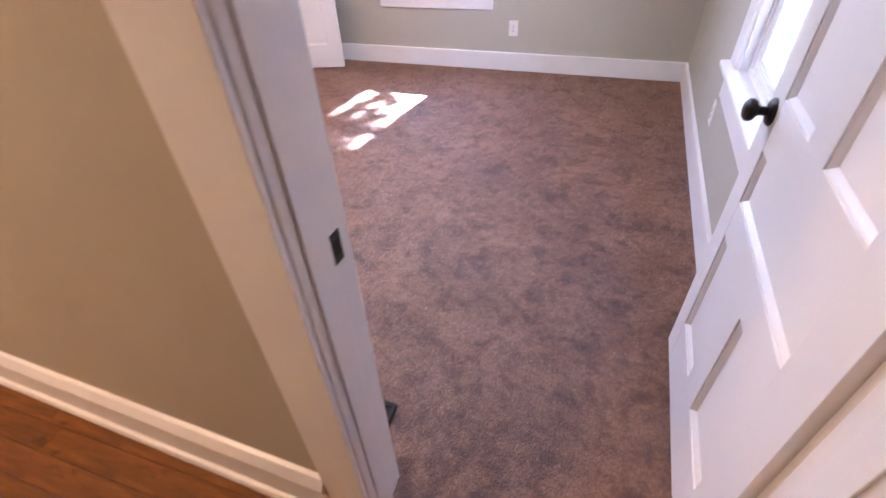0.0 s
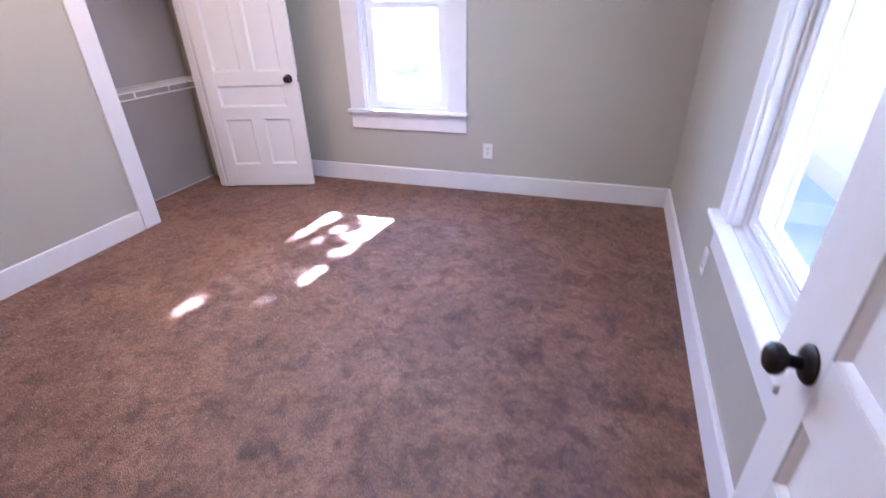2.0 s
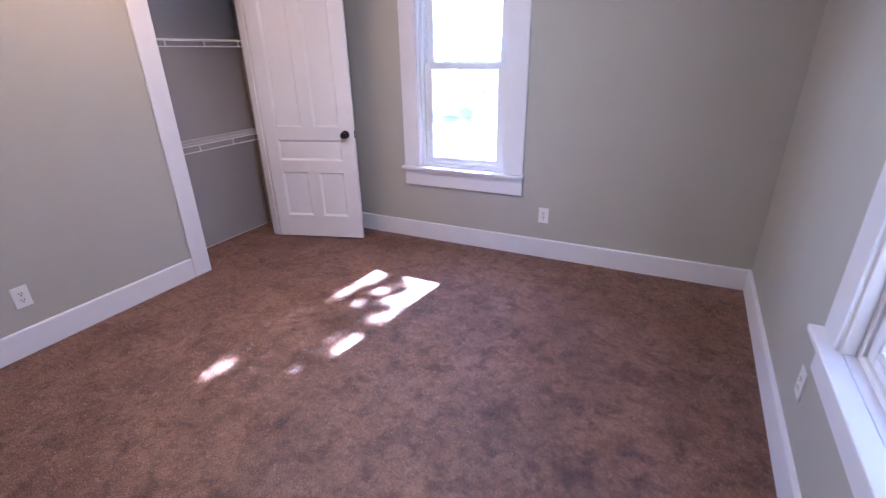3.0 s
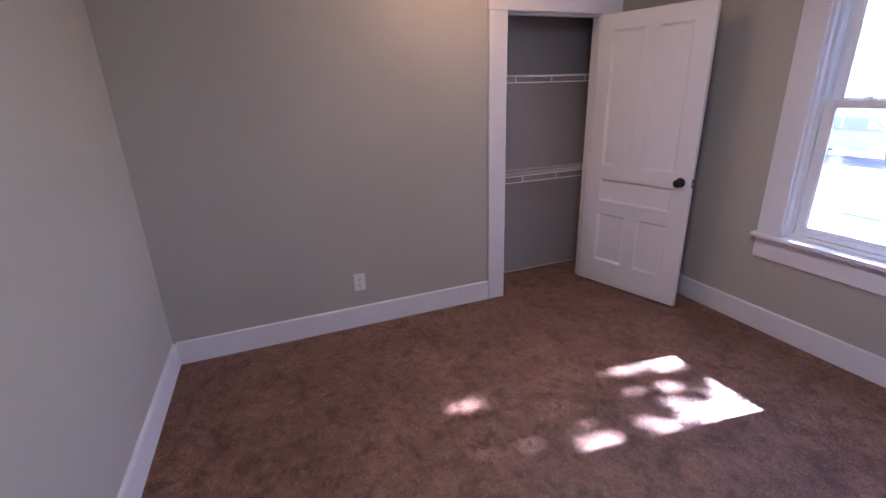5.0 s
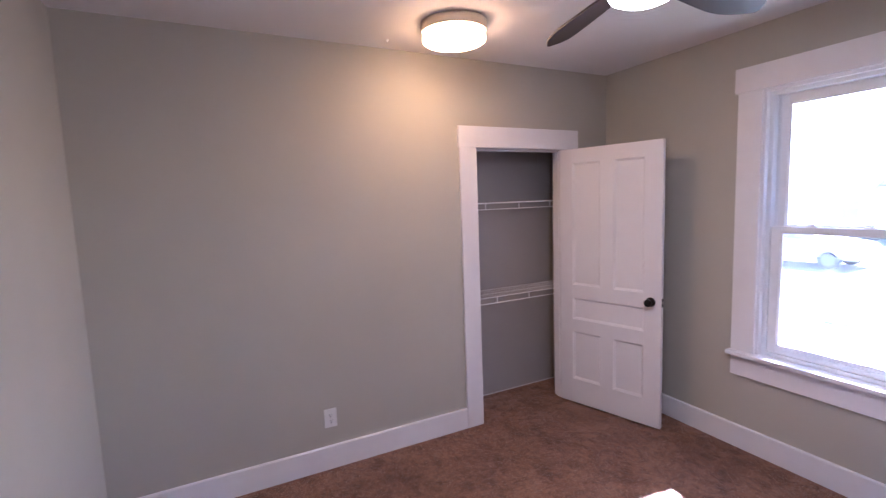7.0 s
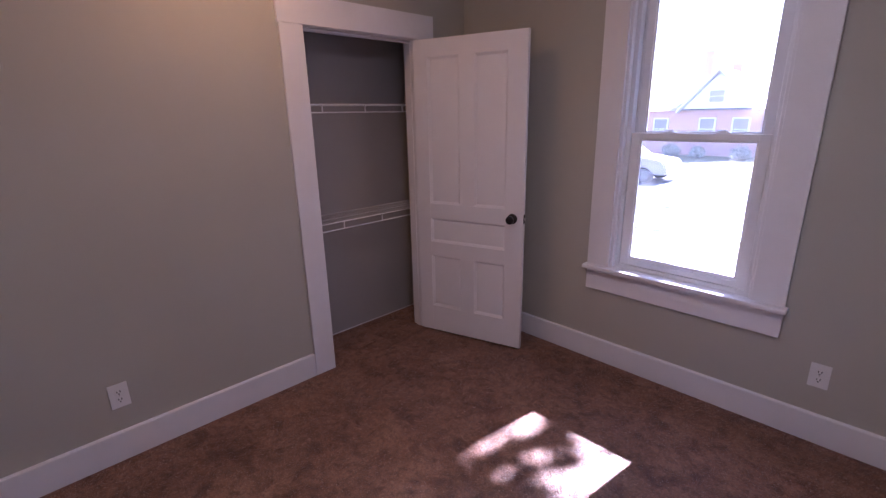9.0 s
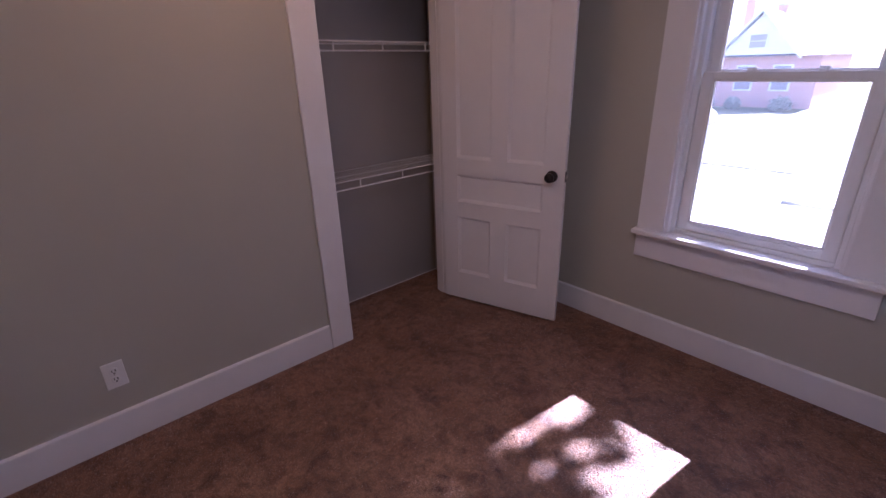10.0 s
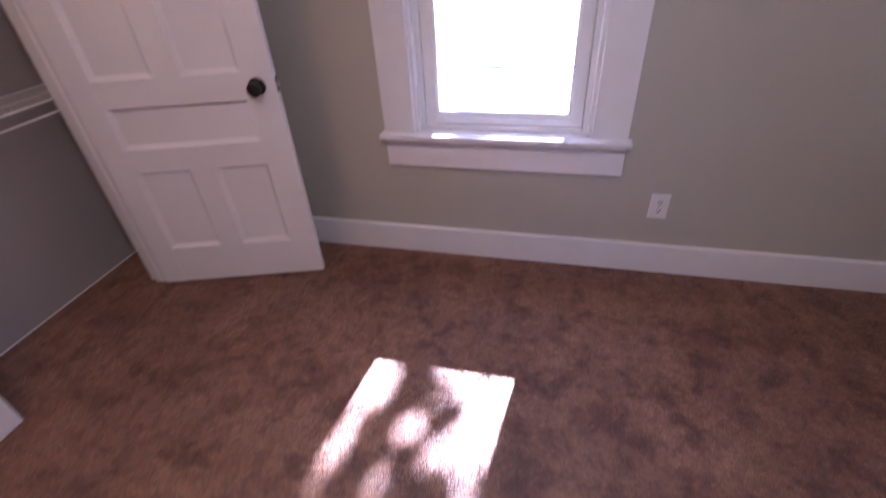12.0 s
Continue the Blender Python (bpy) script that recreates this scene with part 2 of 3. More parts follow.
CLOSET_BACK = -0.395


def wall_with_hole(length, start, thick, holes, top=TALL, base=-0.05):
    """A wall along x with rectangular holes (x0, x1, z0, z1) right through it."""
    bm = bmesh.new()
    at = start
    for x0, x1, z0, z1 in holes:
        add_box(bm, at, x0, -thick, 0, base, top)
        if z0 > base:
            add_box(bm, x0, x1, -thick, 0, base, z0)
        add_box(bm, x0, x1, -thick, 0, z1, top)
        at = x1
    add_box(bm, at, length, -thick, 0, base, top)
    return bm


NWIN, EWIN = 3.709 - 1.591, 1.527
WIN_HALF, WIN_LOW, WIN_HIGH = 0.378, 0.650, 2.260

solid("wall_north", wall_with_hole(3.83, -0.14, 0.15, [(NWIN - WIN_HALF, NWIN + WIN_HALF, WIN_LOW - 0.02, WIN_HIGH)]), WALL, NORTH,
      "greige painted wall with a sash window", "wall", kind="structure")
solid("wall_east", wall_with_hole(3.69, -0.119, 0.15, [(EWIN - WIN_HALF, EWIN + WIN_HALF, WIN_LOW - 0.02, WIN_HIGH)]), WALL, EAST,
      "greige painted wall with a sash window", "wall", kind="structure")
solid("wall_west", wall_with_hole(3.60, -0.02, 0.11, [(CLOSET[0] - 0.02, CLOSET[1] + 0.02, -0.05, CLOSET[2] + 0.02)]), WALL, WEST,
      "greige painted wall with a closet opening", "wall", kind="structure")
# The entry wall: greige on the room's side, warm beige on the hall's side.
south_bm = wall_with_hole(4.5, -1.2, 0.119, [(DOORWAY[0] - 0.02, DOORWAY[1] + 0.02, -0.05, DOORWAY[2] + 0.02)])
south = solid("wall_south", south_bm, WALL, SOUTH, "greige painted wall with the entry doorway", "wall", kind="structure")
south.data.materials.append(HALL_WALL)
for face in south.data.polygons:
    if face.normal.y < -0.5 and face.center.y < -0.1:
        face.material_index = 1

solid("ceiling", box(-0.42, 3.9, -0.14, 3.74, TALL, TALL + 0.12), CEILING, label="flat white painted ceiling", category="ceiling", kind="structure")
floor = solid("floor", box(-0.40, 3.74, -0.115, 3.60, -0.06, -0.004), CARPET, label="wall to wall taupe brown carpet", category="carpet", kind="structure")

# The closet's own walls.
solid("closet_wall_back", box(CLOSET_BACK - 0.10, CLOSET_BACK, 2.0, 3.45, -0.05, TALL), SHADED_CLOSET, label="painted closet back wall, darkened for shade", category="wall", kind="structure")
solid("closet_wall_side", box(CLOSET_BACK, -0.108, 3.335, 3.45, -0.05, TALL), SHADED_CLOSET, label="painted closet side wall, darkened for shade", category="wall", kind="structure")
solid("closet_wall_side", box(CLOSET_BACK, -0.108, 2.0, 2.08, -0.05, TALL), SHADED_CLOSET, label="painted closet side wall, darkened for shade", category="wall", kind="structure")
solid("closet_shoe_strip", box(CLOSET_BACK, CLOSET_BACK + 0.006, 2.081, 3.334, 0, 0.006, 0.001), TRIM, label="thin white strip along the closet floor", category="trim", kind="structure")

# The hall outside the doorway.
solid("hall_wall", box(-1.3, 4.6, -1.52, -1.40, -0.05, TALL), HALL_WALL, label="plain beige hall wall", category="wall", kind="structure")
solid("hall_wall_end", box(-1.32, -1.2, -1.40, 0.1, -0.05, TALL), HALL_WALL, label="plain beige hall end wall", category="wall", kind="structure")
solid("hall_wall_end", box(4.45, 4.57, -1.40, 0.1, -0.05, TALL), HALL_WALL, label="plain beige hall end wall", category="wall", kind="structure")
solid("hall_ceiling", box(-1.32, 4.6, -1.52, -0.141, TALL, TALL + 0.12), CEILING, label="plain white hall ceiling", category="ceiling", kind="structure")


# ---- trim ----
BASE_H = 0.150


def baseboard(name, x0, x1, m, y=0.0, depth=0.020, h=BASE_H):
    prof = [(y, 0), (y + depth, 0), (y + depth, h - 0.006), (y + depth - 0.002, h - 0.002), (y + depth - 0.006, h), (y, h)]
    return solid(name, prism(prof, x0, x1), TRIM, m, "white painted flat baseboard above the carpet", "baseboard", kind="structure")


baseboard("baseboard", 0.0, 3.709, NORTH)
baseboard("baseboard", 0.02, 3.66, EAST)
baseboard("baseboard", 3.58 - 2.1725, 3.55, WEST)
baseboard("baseboard", 0.02, 0.325, WEST)
baseboard("baseboard", 0.018, DOORWAY[0] - 0.118, SOUTH)


def hall_baseboard(x0, x1):
    """Tall moulded board on the hall's side: shoe, flat and cap."""
    w = -0.119
    prof = [(w, 0), (w - 0.034, 0), (w - 0.034, 0.012), (w - 0.028, 0.022), (w - 0.018, 0.026), (w - 0.018, 0.150), (w - 0.026, 0.160),
            (w - 0.029, 0.177), (w - 0.020, 0.194), (w - 0.012, 0.210), (w, 0.215)]
    solid("hall_baseboard", prism(prof, x0, x1), TRIM, SOUTH, "white moulded baseboard in the hall", "baseboard", kind="structure")


hall_baseboard(-1.2, DOORWAY[0] - 0.124)
hall_baseboard(DOORWAY[1] + 0.124, 4.4)


def doorway(name, m, x0, x1, top, thick, width, head_h, stop_at, label, back=True, front_right=None):
    """Jamb boards, stops and flat casing with an overhanging head, on both sides if back."""
    d = thing(name, m, label, "doorway", kind="structure")
    for a, b in ((x0 - 0.0195, x0), (x1, x1 + 0.0195)):
        part("jamb", box(a, b, -thick - 0.002, 0.002, 0, top + 0.019, 0.004), TRIM, d)
    part("head_jamb", box(x0 + 0.0002, x1 - 0.0002, -thick - 0.002, 0.002, top, top + 0.019, 0.0015), TRIM, d)
    s0, s1 = stop_at
    part("door_stop", box(x0 + 0.0003, x0 + 0.006, s0, s1, 0, top - 0.0125, 0.002), TRIM, d)
    part("door_stop", box(x1 - 0.006, x1 - 0.0003, s0, s1, 0, top - 0.0125, 0.002), TRIM, d)
    part("door_stop", box(x0 + 0.0003, x1 - 0.0003, s0, s1, top - 0.012, top - 0.0003, 0.002), TRIM, d)
    sides = [(0.0025, 0.022)] + ([(-thick - 0.016, -thick - 0.0025)] if back else [])
    for y0, y1 in sides:
        right = width if (front_right is None or y0 < 0) else front_right
        part("side_casing", box(x0 - 0.005 - width, x0 - 0.003, y0, y1, 0, top + 0.003, 0.002), TRIM, d)
        part("side_casing", box(x1 + 0.003, x1 + 0.005 + right, y0, y1, 0, top + 0.003, 0.002), TRIM, d)
        part("head_casing", box(x0 - width - 0.014, x1 + 0.014 + right, y0 - (0.004 if y0 < 0 else 0), y1 + (0.004 if y0 > 0 else 0),
                                top + 0.0035, top + head_h, 0.002), TRIM, d)
    return d


entry = doorway("door_1", SOUTH, *DOORWAY, 0.119, 0.118, 0.150, (-0.098, -0.040), "white painted entry doorway with flat casing", front_right=0.088)
closet_way = doorway("door_2", WEST, *CLOSET, 0.11, 0.132, 0.150, (-0.075, -0.042), "white painted closet doorway with flat casing", back=False)

# Bronze strike plate let into the entry jamb.
strike = part("strike_plate", box(DOORWAY[0] - 0.001, DOORWAY[0] + 0.0018, -0.036, -0.008, 0.878, 0.938, 0.0006), BRONZE, entry, "dark bronze strike plate")
for dz in (0.885, 0.931):
    part("screw", lathe([(0.0035, 0), (0.003, 0.0008)], 10, None, pose(DOORWAY[0] + 0.0018, -0.022, dz, 0, 90)), BRONZE, strike)
part("strike_hole", box(DOORWAY[0] + 0.0015, DOORWAY[0] + 0.0024, -0.031, -0.013, 0.893, 0.923), SLOT, strike)


# ---- windows ----
def sash(name, x0, x1, z0, z1, y0, y1, parent, low, high, side):
    """A vinyl sash with its pane and glazing bead."""
    bm = bmesh.new()
    add_box(bm, x0, x0 + side, y0, y1, z0, z1, 0.003)
    add_box(bm, x1 - side, x1, y0, y1, z0, z1, 0.003)
    add_box(bm, x0 + side - 0.001, x1 - side + 0.001, y0 + 0.001, y1 - 0.001, z0, z0 + low, 0.003)
    add_box(bm, x0 + side - 0.001, x1 - side + 0.001, y0 + 0.001, y1 - 0.001, z1 - high, z1, 0.003)
    s = part(name, bm, VINYL, parent)
    gx0, gx1, gz0, gz1 = x0 + side, x1 - side, z0 + low, z1 - high
    mid = (y0 + y1) / 2
    bead = bmesh.new()
    for a, b, c, d in ((gx0, gx0 + 0.009, gz0, gz1), (gx1 - 0.009, gx1, gz0, gz1), (gx0, gx1, gz0, gz0 + 0.009), (gx0, gx1, gz1 - 0.009, gz1)):
        add_box(bead, a, b, mid - 0.004, y1 - 0.005, c, d, 0.0015)
    part("glazing_bead", bead, VINYL, s)
    pane = part("pane", box(gx0 - 0.004, gx1 + 0.004, mid - 0.0025, mid + 0.0025, gz0 - 0.004, gz1 + 0.004), GLASS, s, "clear window pane")
    pane.visible_shadow = False
    return s


def window(name, m, cx, label):
    w = thing(name, m @ pose(cx, 0, 0), label, "window", kind="structure")
    half, low, high = WIN_HALF, WIN_LOW, WIN_HIGH
    out = 0.516
    for s in (-1, 1):
        a, b = sorted((s * (half - 0.003), s * out))
        part("side_casing", box(a, b, 0.0005, 0.022, low, high - 0.001, 0.002), TRIM, w)
    part("head_casing", box(-out - 0.02, out + 0.02, 0.0005, 0.026, high - 0.0005, high + 0.146, 0.002), TRIM, w)
    part("stool", box(-out - 0.015, out + 0.015, 0.0005, 0.062, low - 0.026, low - 0.0005, 0.006), TRIM, w)
    part("sill_board", box(-half + 0.0005, half - 0.0005, -0.149, 0.0005, low - 0.0195, low - 0.0008), TRIM, w)
    part("apron", box(-out, out, 0.0005, 0.020, low - 0.163, low - 0.0265, 0.002), TRIM, w)
    # Stops inside the casing, then the vinyl frame.
    for s in (-1, 1):
        a, b = sorted((s * half, s * (half - 0.020)))
        part("stop_bead", box(a, b, -0.030, 0.008, low, high, 0.004), TRIM, w)
        a, b = sorted((s * half, s * (half - 0.042)))
        part("frame_side", box(a, b, -0.125, -0.031, low, high, 0.003), VINYL, w)
        a, b = sorted((s * (half - 0.042), s * (half - 0.052)))
        part("track", box(a, b, -0.084, -0.078, low, high, 0.001), VINYL, w)
    part("stop_bead", box(-half + 0.0205, half - 0.0205, -0.030, 0.008, high - 0.020, high, 0.004), TRIM, w)
    part("frame_head", box(-half + 0.0425, half - 0.0425, -0.125, -0.031, high - 0.040, high, 0.003), VINYL, w)
    part("frame_sill", box(-half + 0.0425, half - 0.0425, -0.125, -0.031, low, low + 0.022, 0.003), VINYL, w)
    rail = 1.450
    lower = sash("lower_sash", -half + 0.044, half - 0.044, low + 0.023, rail, -0.076, -0.042, w, 0.045, 0.034, 0.050)
    upper = sash("upper_sash", -half + 0.044, half - 0.044, rail - 0.030, high - 0.041, -0.119, -0.086, w, 0.030, 0.052, 0.050)
    for x in (-0.13, 0.13):
        lock = bmesh.new()
        add_box(lock, x - 0.028, x + 0.028, -0.070, -0.048, rail, rail + 0.006, 0.002)
        lathe([(0.011, rail + 0.005), (0.010, rail + 0.016), (0.004, rail + 0.018)], 12, lock, Matrix.Translation((x, -0.060, 0)))
        add_box(lock, x - 0.004, x + 0.030, -0.066, -0.054, rail + 0.010, rail + 0.018, 0.002)
        part("sash_lock", lock, VINYL, lower)
    lift = box(-0.26, 0.26, -0.0425, -0.034, low + 0.052, low + 0.058, 0.002)
    part("lift_rail", lift, VINYL, lower)
    # Storm frame outside.
    st = bmesh.new()
    for s in (-1, 1):
        a, b = sorted((s * (half - 0.001), s * (half - 0.048)))
        add_box(st, a, b, -0.149, -0.128, low, high, 0.002)
    add_box(st, -half + 0.048, half - 0.048, -0.149, -0.128, high - 0.045, high, 0.002)
    add_box(st, -half + 0.048, half - 0.048, -0.149, -0.128, low, low + 0.022, 0.002)
    part("storm_frame", st, VINYL, w)
    return w


window("window_1", NORTH, NWIN, "white double-hung sash window with flat casing")
window("window_2", EAST, EWIN, "white double-hung sash window with flat casing")


# ---- doors ----
def knob_parts(parent, x, z, y, out):
    """Rosette, neck and ball knob standing out along y by the sign of out."""
    turn = Matrix.Translation((x, y, z)) @ pose(0, 0, 0, -90 * out)
    k = part("knob", lathe([(0.011, 0.004), (0.0105, 0.026), (0.014, 0.033), (0.023, 0.038), (0.0272, 0.046), (0.0262, 0.054),
                            (0.019, 0.061), (0.008, 0.064)], 28, None, turn), BRONZE, parent, "dark bronze round door knob", True)
    part("rosette", lathe([(0.033, 0.0002), (0.033, 0.004), (0.028, 0.009), (0.014, 0.012), (0.010, 0.012)], 32, None, turn), BRONZE, k, "", True)


def panel_door(name, m, width, thick, face, label, stiles, heights, back_set, knob_z):
    """Five-panel door: x from the hinge, its seen face at y = 0; face +1: the seen face looks along +y."""
    d = thing(name, m, label, "door")
    y0, y1 = (-thick, 0.0) if face > 0 else (0.0, thick)
    low, top = 0.015, 2.030
    st, lk, m0, m1 = stiles
    r1, r2, r3, r4, r5, r6 = heights
    rails = [(low, r1), (r2, r3), (r4, r5), (r6, top)]
    e = 0.0015
    part("hinge_stile", box(0, st, y0, y1, low, top, e), DOOR_PAINT, d)
    part("lock_stile", box(lk, width, y0, y1, low, top, e), DOOR_PAINT, d)
    for nm, (a, b) in zip(("bottom_rail", "middle_rail", "lock_rail", "top_rail"), rails):
        part(nm, box(st - 0.0004, lk + 0.0004, y0 + 0.0004, y1 - 0.0004, a, b, e * 0.5), DOOR_PAINT, d)
    for a, b in ((r1, r2), (r5, r6)):
        part("mullion", box(m0, m1, y0 + 0.0005, y1 - 0.0005, a - 0.0004, b + 0.0004, e * 0.5), DOOR_PAINT, d)
    spots = [(st, m0, r1, r2), (m1, lk, r1, r2), (st, lk, r3, r4), (st, m0, r5, r6), (m1, lk, r5, r6)]
    deep, slope = 0.0150, 0.0155
    for a, b, c, g in spots:
        bm = bmesh.new()
        add_box(bm, a - 0.003, b + 0.003, y0 + deep, y1 - deep, c - 0.003, g + 0.003)
        for yf, s in ((y1, -1), (y0, 1)):
            # Moulding: a sloped frame that runs down from the stiles to the panel.
            outer = [(a, c), (b, c), (b, g), (a, g)]
            inner = [(a + slope, c + slope), (b - slope, c + slope), (b - slope, g - slope), (a + slope, g - slope)]
            def inset(f):
                return [(a + slope * f, c + slope * f), (b - slope * f, c + slope * f), (b - slope * f, g - slope * f), (a + slope * f, g - slope * f)]
            loops = ((outer, 0.0008), (inset(0.06), 0.0048), (inset(0.30), 0.0062), (inset(0.72), 0.0112), (inner, deep + 0.0004))
            lv = [[bm.verts.new((p, yf + s * dd, q)) for p, q in loop] for loop, dd in loops]
            for u, v in zip(lv, lv[1:]):
                for i in range(4):
                    j = (i + 1) % 4
                    bm.faces.new((u[i], u[j], v[j], v[i]))
        part("panel", bm, DOOR_PAINT, d)
    for yk, way in ((y1, 1), (y0, -1)):
        knob_parts(d, width - back_set, knob_z, yk, way)
    mid = (y0 + y1) / 2
    latch = part("latch_plate", box(width - 0.001, width + 0.0015, mid - 0.0125, mid + 0.0125, knob_z - 0.029, knob_z + 0.029, 0.0006), BRONZE, d, "dark bronze latch plate")
    part("latch_bolt", box(width + 0.001, width + 0.011, mid - 0.006, mid + 0.006, knob_z - 0.009, knob_z + 0.009, 0.002), NICKEL, latch)
    return d


panel_door("closet_door", wall_frame((0.006, 3.084), (0.752, 3.308)), 0.779, 0.035, -1, "white five-panel wooden door standing open beside the closet",
           (0.102, 0.658, 0.332, 0.436), (0.212, 0.602, 0.704, 0.874, 0.980, 1.924), 0.072, 0.922)
panel_door("entry_door", wall_frame((3.437, -0.072), (3.463, 0.704)), 0.776, 0.035, 1, "white five-panel wooden door standing open at the entry",
           (0.122, 0.678, 0.352, 0.460), (0.200, 0.570, 0.678, 0.826, 0.950, 1.920), 0.054, 0.905)


# ---- closet shelves ----
def wire_shelf(z, first_tie, label):
    front, back, y0, y1 = -0.122, CLOSET_BACK + 0.004, 2.082, 3.333
    s = thing("wire_shelf", pose(0, 0, z), label, "shelf", "closet shelves")
    for nm, x, dz in (("front_rod", front, 0.0), ("lip_rod", front + 0.004, -0.046), ("back_rod", back, 0.0), ("middle_rod", (front + back) / 2, -0.004)):
        r = 0.0036 if x > -0.2 else 0.0018
        part(nm, rod(bmesh.new(), (x, y0, dz), (x, y1, dz), r, 8), WIRE, s, "", True)
    n = int((y1 - y0) / 0.0254)
    for i in range(n):
        y = y0 + 0.012 + i * 0.0254
        part("deck_wire", rod(bmesh.new(), (back, y, 0.003), (front, y, 0.003), 0.0014, 5), WIRE, s)
    for i in range(4):
        y = first_tie + i * 0.308
        part("lip_tie", box(front - 0.001, front + 0.005, y - 0.004, y + 0.004, -0.047, 0.002, 0.001), WIRE, s)
    part("end_bracket", box(front - 0.012, front + 0.010, y1 - 0.004, y1 + 0.0015, -0.045, 0.010, 0.001), PLASTIC, s)
    return s


wire_shelf(1.641, 2.155, "white coated wire shelf high in the closet")
wire_shelf(0.914, 2.240, "white coated wire shelf halfway up the closet")


# ---- outlets ----
def outlet(m, label, grp="wall outlets"):
    o = thing("wall_outlet", m, label, "outlet", grp)
    part("cover_plate", box(-0.039, 0.039, 0.0003, 0.006, -0.061, 0.061, 0.0025), PLASTIC, o)
    for z in (-0.0195, 0.0195):
        bm = lathe([(0.0165, 0), (0.0165, 0.0022), (0.015, 0.003)], 20, None, pose(0, 0.0055, z, -90))
        r = part("receptacle", bm, PLASTIC, o)
        for x, h in ((-0.0062, 0.0105), (0.0062, 0.009)):
            part("slot", box(x - 0.0017, x + 0.0017, 0.0078, 0.0091, z + 0.003 - h / 2, z + 0.003 + h / 2), SLOT, r)
        part("earth_hole", lathe([(0.0032, 0), (0.0032, 0.0008)], 10, None, pose(0, 0.0084, z - 0.009, -90)), SLOT, r)
    part("screw", lathe([(0.003, 0), (0.0025, 0.0012)], 10, None, pose(0, 0.0058, 0, -90)), NICKEL, o)
    return o


outlet(WEST @ pose(3.58 - 1.186, 0, 0.330), "white duplex wall outlet above the baseboard")
outlet(NORTH @ pose(3.709 - 2.287, 0, 0.347), "white duplex wall outlet below the window's side")
outlet(EAST @ pose(2.13, 0, 0.36), "white duplex wall outlet beside the window")


# ---- floor register ----
def floor_register():
    r = thing("floor_register", SOUTH @ pose(2.447, 0.168, 0.0), "dark grey metal floor register set in the carpet", "vent")
    L, W = 0.150, 0.062
    bm = bmesh.new()
    for x0, x1, y0, y1 in ((-L, L, W - 0.018, W), (-L, L, -W, -W + 0.018), (-L, -L + 0.018, -W + 0.018, W - 0.018), (L - 0.018, L, -W + 0.018, W - 0.018)):
        add_box(bm, x0, x1, y0, y1, 0.0, 0.016, 0.002)
    part("frame", bm, REGISTER, r)
    part("spine", box(-L + 0.017, L - 0.017, -0.004, 0.004, 0.004, 0.014, 0.001), REGISTER, r)
    n = 19
    for i in range(n):
        x = -L + 0.018 + (i + 0.5) * (2 * L - 0.036) / n
        part("slat", box(x - 0.0042, x + 0.0042, -W + 0.017, W - 0.017, 0.003, 0.0135, 0.001), REGISTER, r)
    # A near-black sheet stands in for the darkness inside the duct.
    part("duct_shade_sheet", box(-L + 0.004, L - 0.004, -W + 0.004, W - 0.004, -0.003, 0.001), SHADOW_CORE, r)


floor_register()


# ---- ceiling lamp ----
def drum_lamp():
    c = thing("ceiling_lamp", pose(0.52, 1.885, TALL), "lit round flush ceiling lamp with a brushed nickel band", "ceiling lamp")
    part("band", lathe([(0.182, -0.0005), (0.182, -0.050), (0.179, -0.053), (0.170, -0.053), (0.170, -0.001)], 48), NICKEL, c, "brushed nickel band", True)
    part("diffuser", lathe([(0.168, -0.050), (0.174, -0.055), (0.174, -0.092), (0.166, -0.100), (0.135, -0.104), (0.05, -0.105)], 48), LAMP_GLASS, c, "glowing white diffuser", True)
    part("ring", lathe([(0.173, -0.0655), (0.1785, -0.066), (0.1785, -0.0705), (0.173, -0.071)], 48), DARK_METAL, c, "thin dark metal ring", True)


drum_lamp()


def ceiling_hook():
    k = thing("ceiling_hook", pose(0.155, 1.633, TALL), "tiny white screw hook in the ceiling", "hook")
    part("hook", lathe([(0.006, -0.0003), (0.006, -0.003), (0.003, -0.004), (0.003, -0.014), (0.001, -0.015)], 12), PLASTIC, k, "", True)


ceiling_hook()


# ---- ceiling fan ----
def blade_mesh():
    bm = bmesh.new()
    # The blade widens outwards, then one edge sweeps round to meet the other at the tip.
    prof = []
    for k in range(15):
        u = k / 14
        w = 0.048 + 0.021 * math.sin(math.pi * 0.62 * u)
        near = w * math.sqrt(max(0.02, 1 - (max(0.0, u - 0.80) / 0.20) ** 2))
        far = w * (1 - 0.93 * (max(0.0, u - 0.52) / 0.48) ** 2.2)
        prof.append((0.17 + 0.495 * u, near, far))
    top, bot = [], []
    for x, near, far in prof:
        for side, lst in ((0.004, top), (-0.004, bot)):
            lst.append((bm.verts.new((x, -near, side)), bm.verts.new((x, far, side))))
    for lst in (top, bot):
        for a, b in zip(lst, lst[1:]):
            bm.faces.new((a[0], a[1], b[1], b[0]))
    for i in range(len(prof) - 1):
        for s in (0, 1):
            bm.faces.new((top[i][s], top[i + 1][s], bot[i + 1][s], bot[i][s]))
    bm.faces.new((top[0][0], top[0][1], bot[0][1], bot[0][0]))
    bm.faces.new((top[-1][0], top[-1][1], bot[-1][1], bot[-1][0]))
    return bm


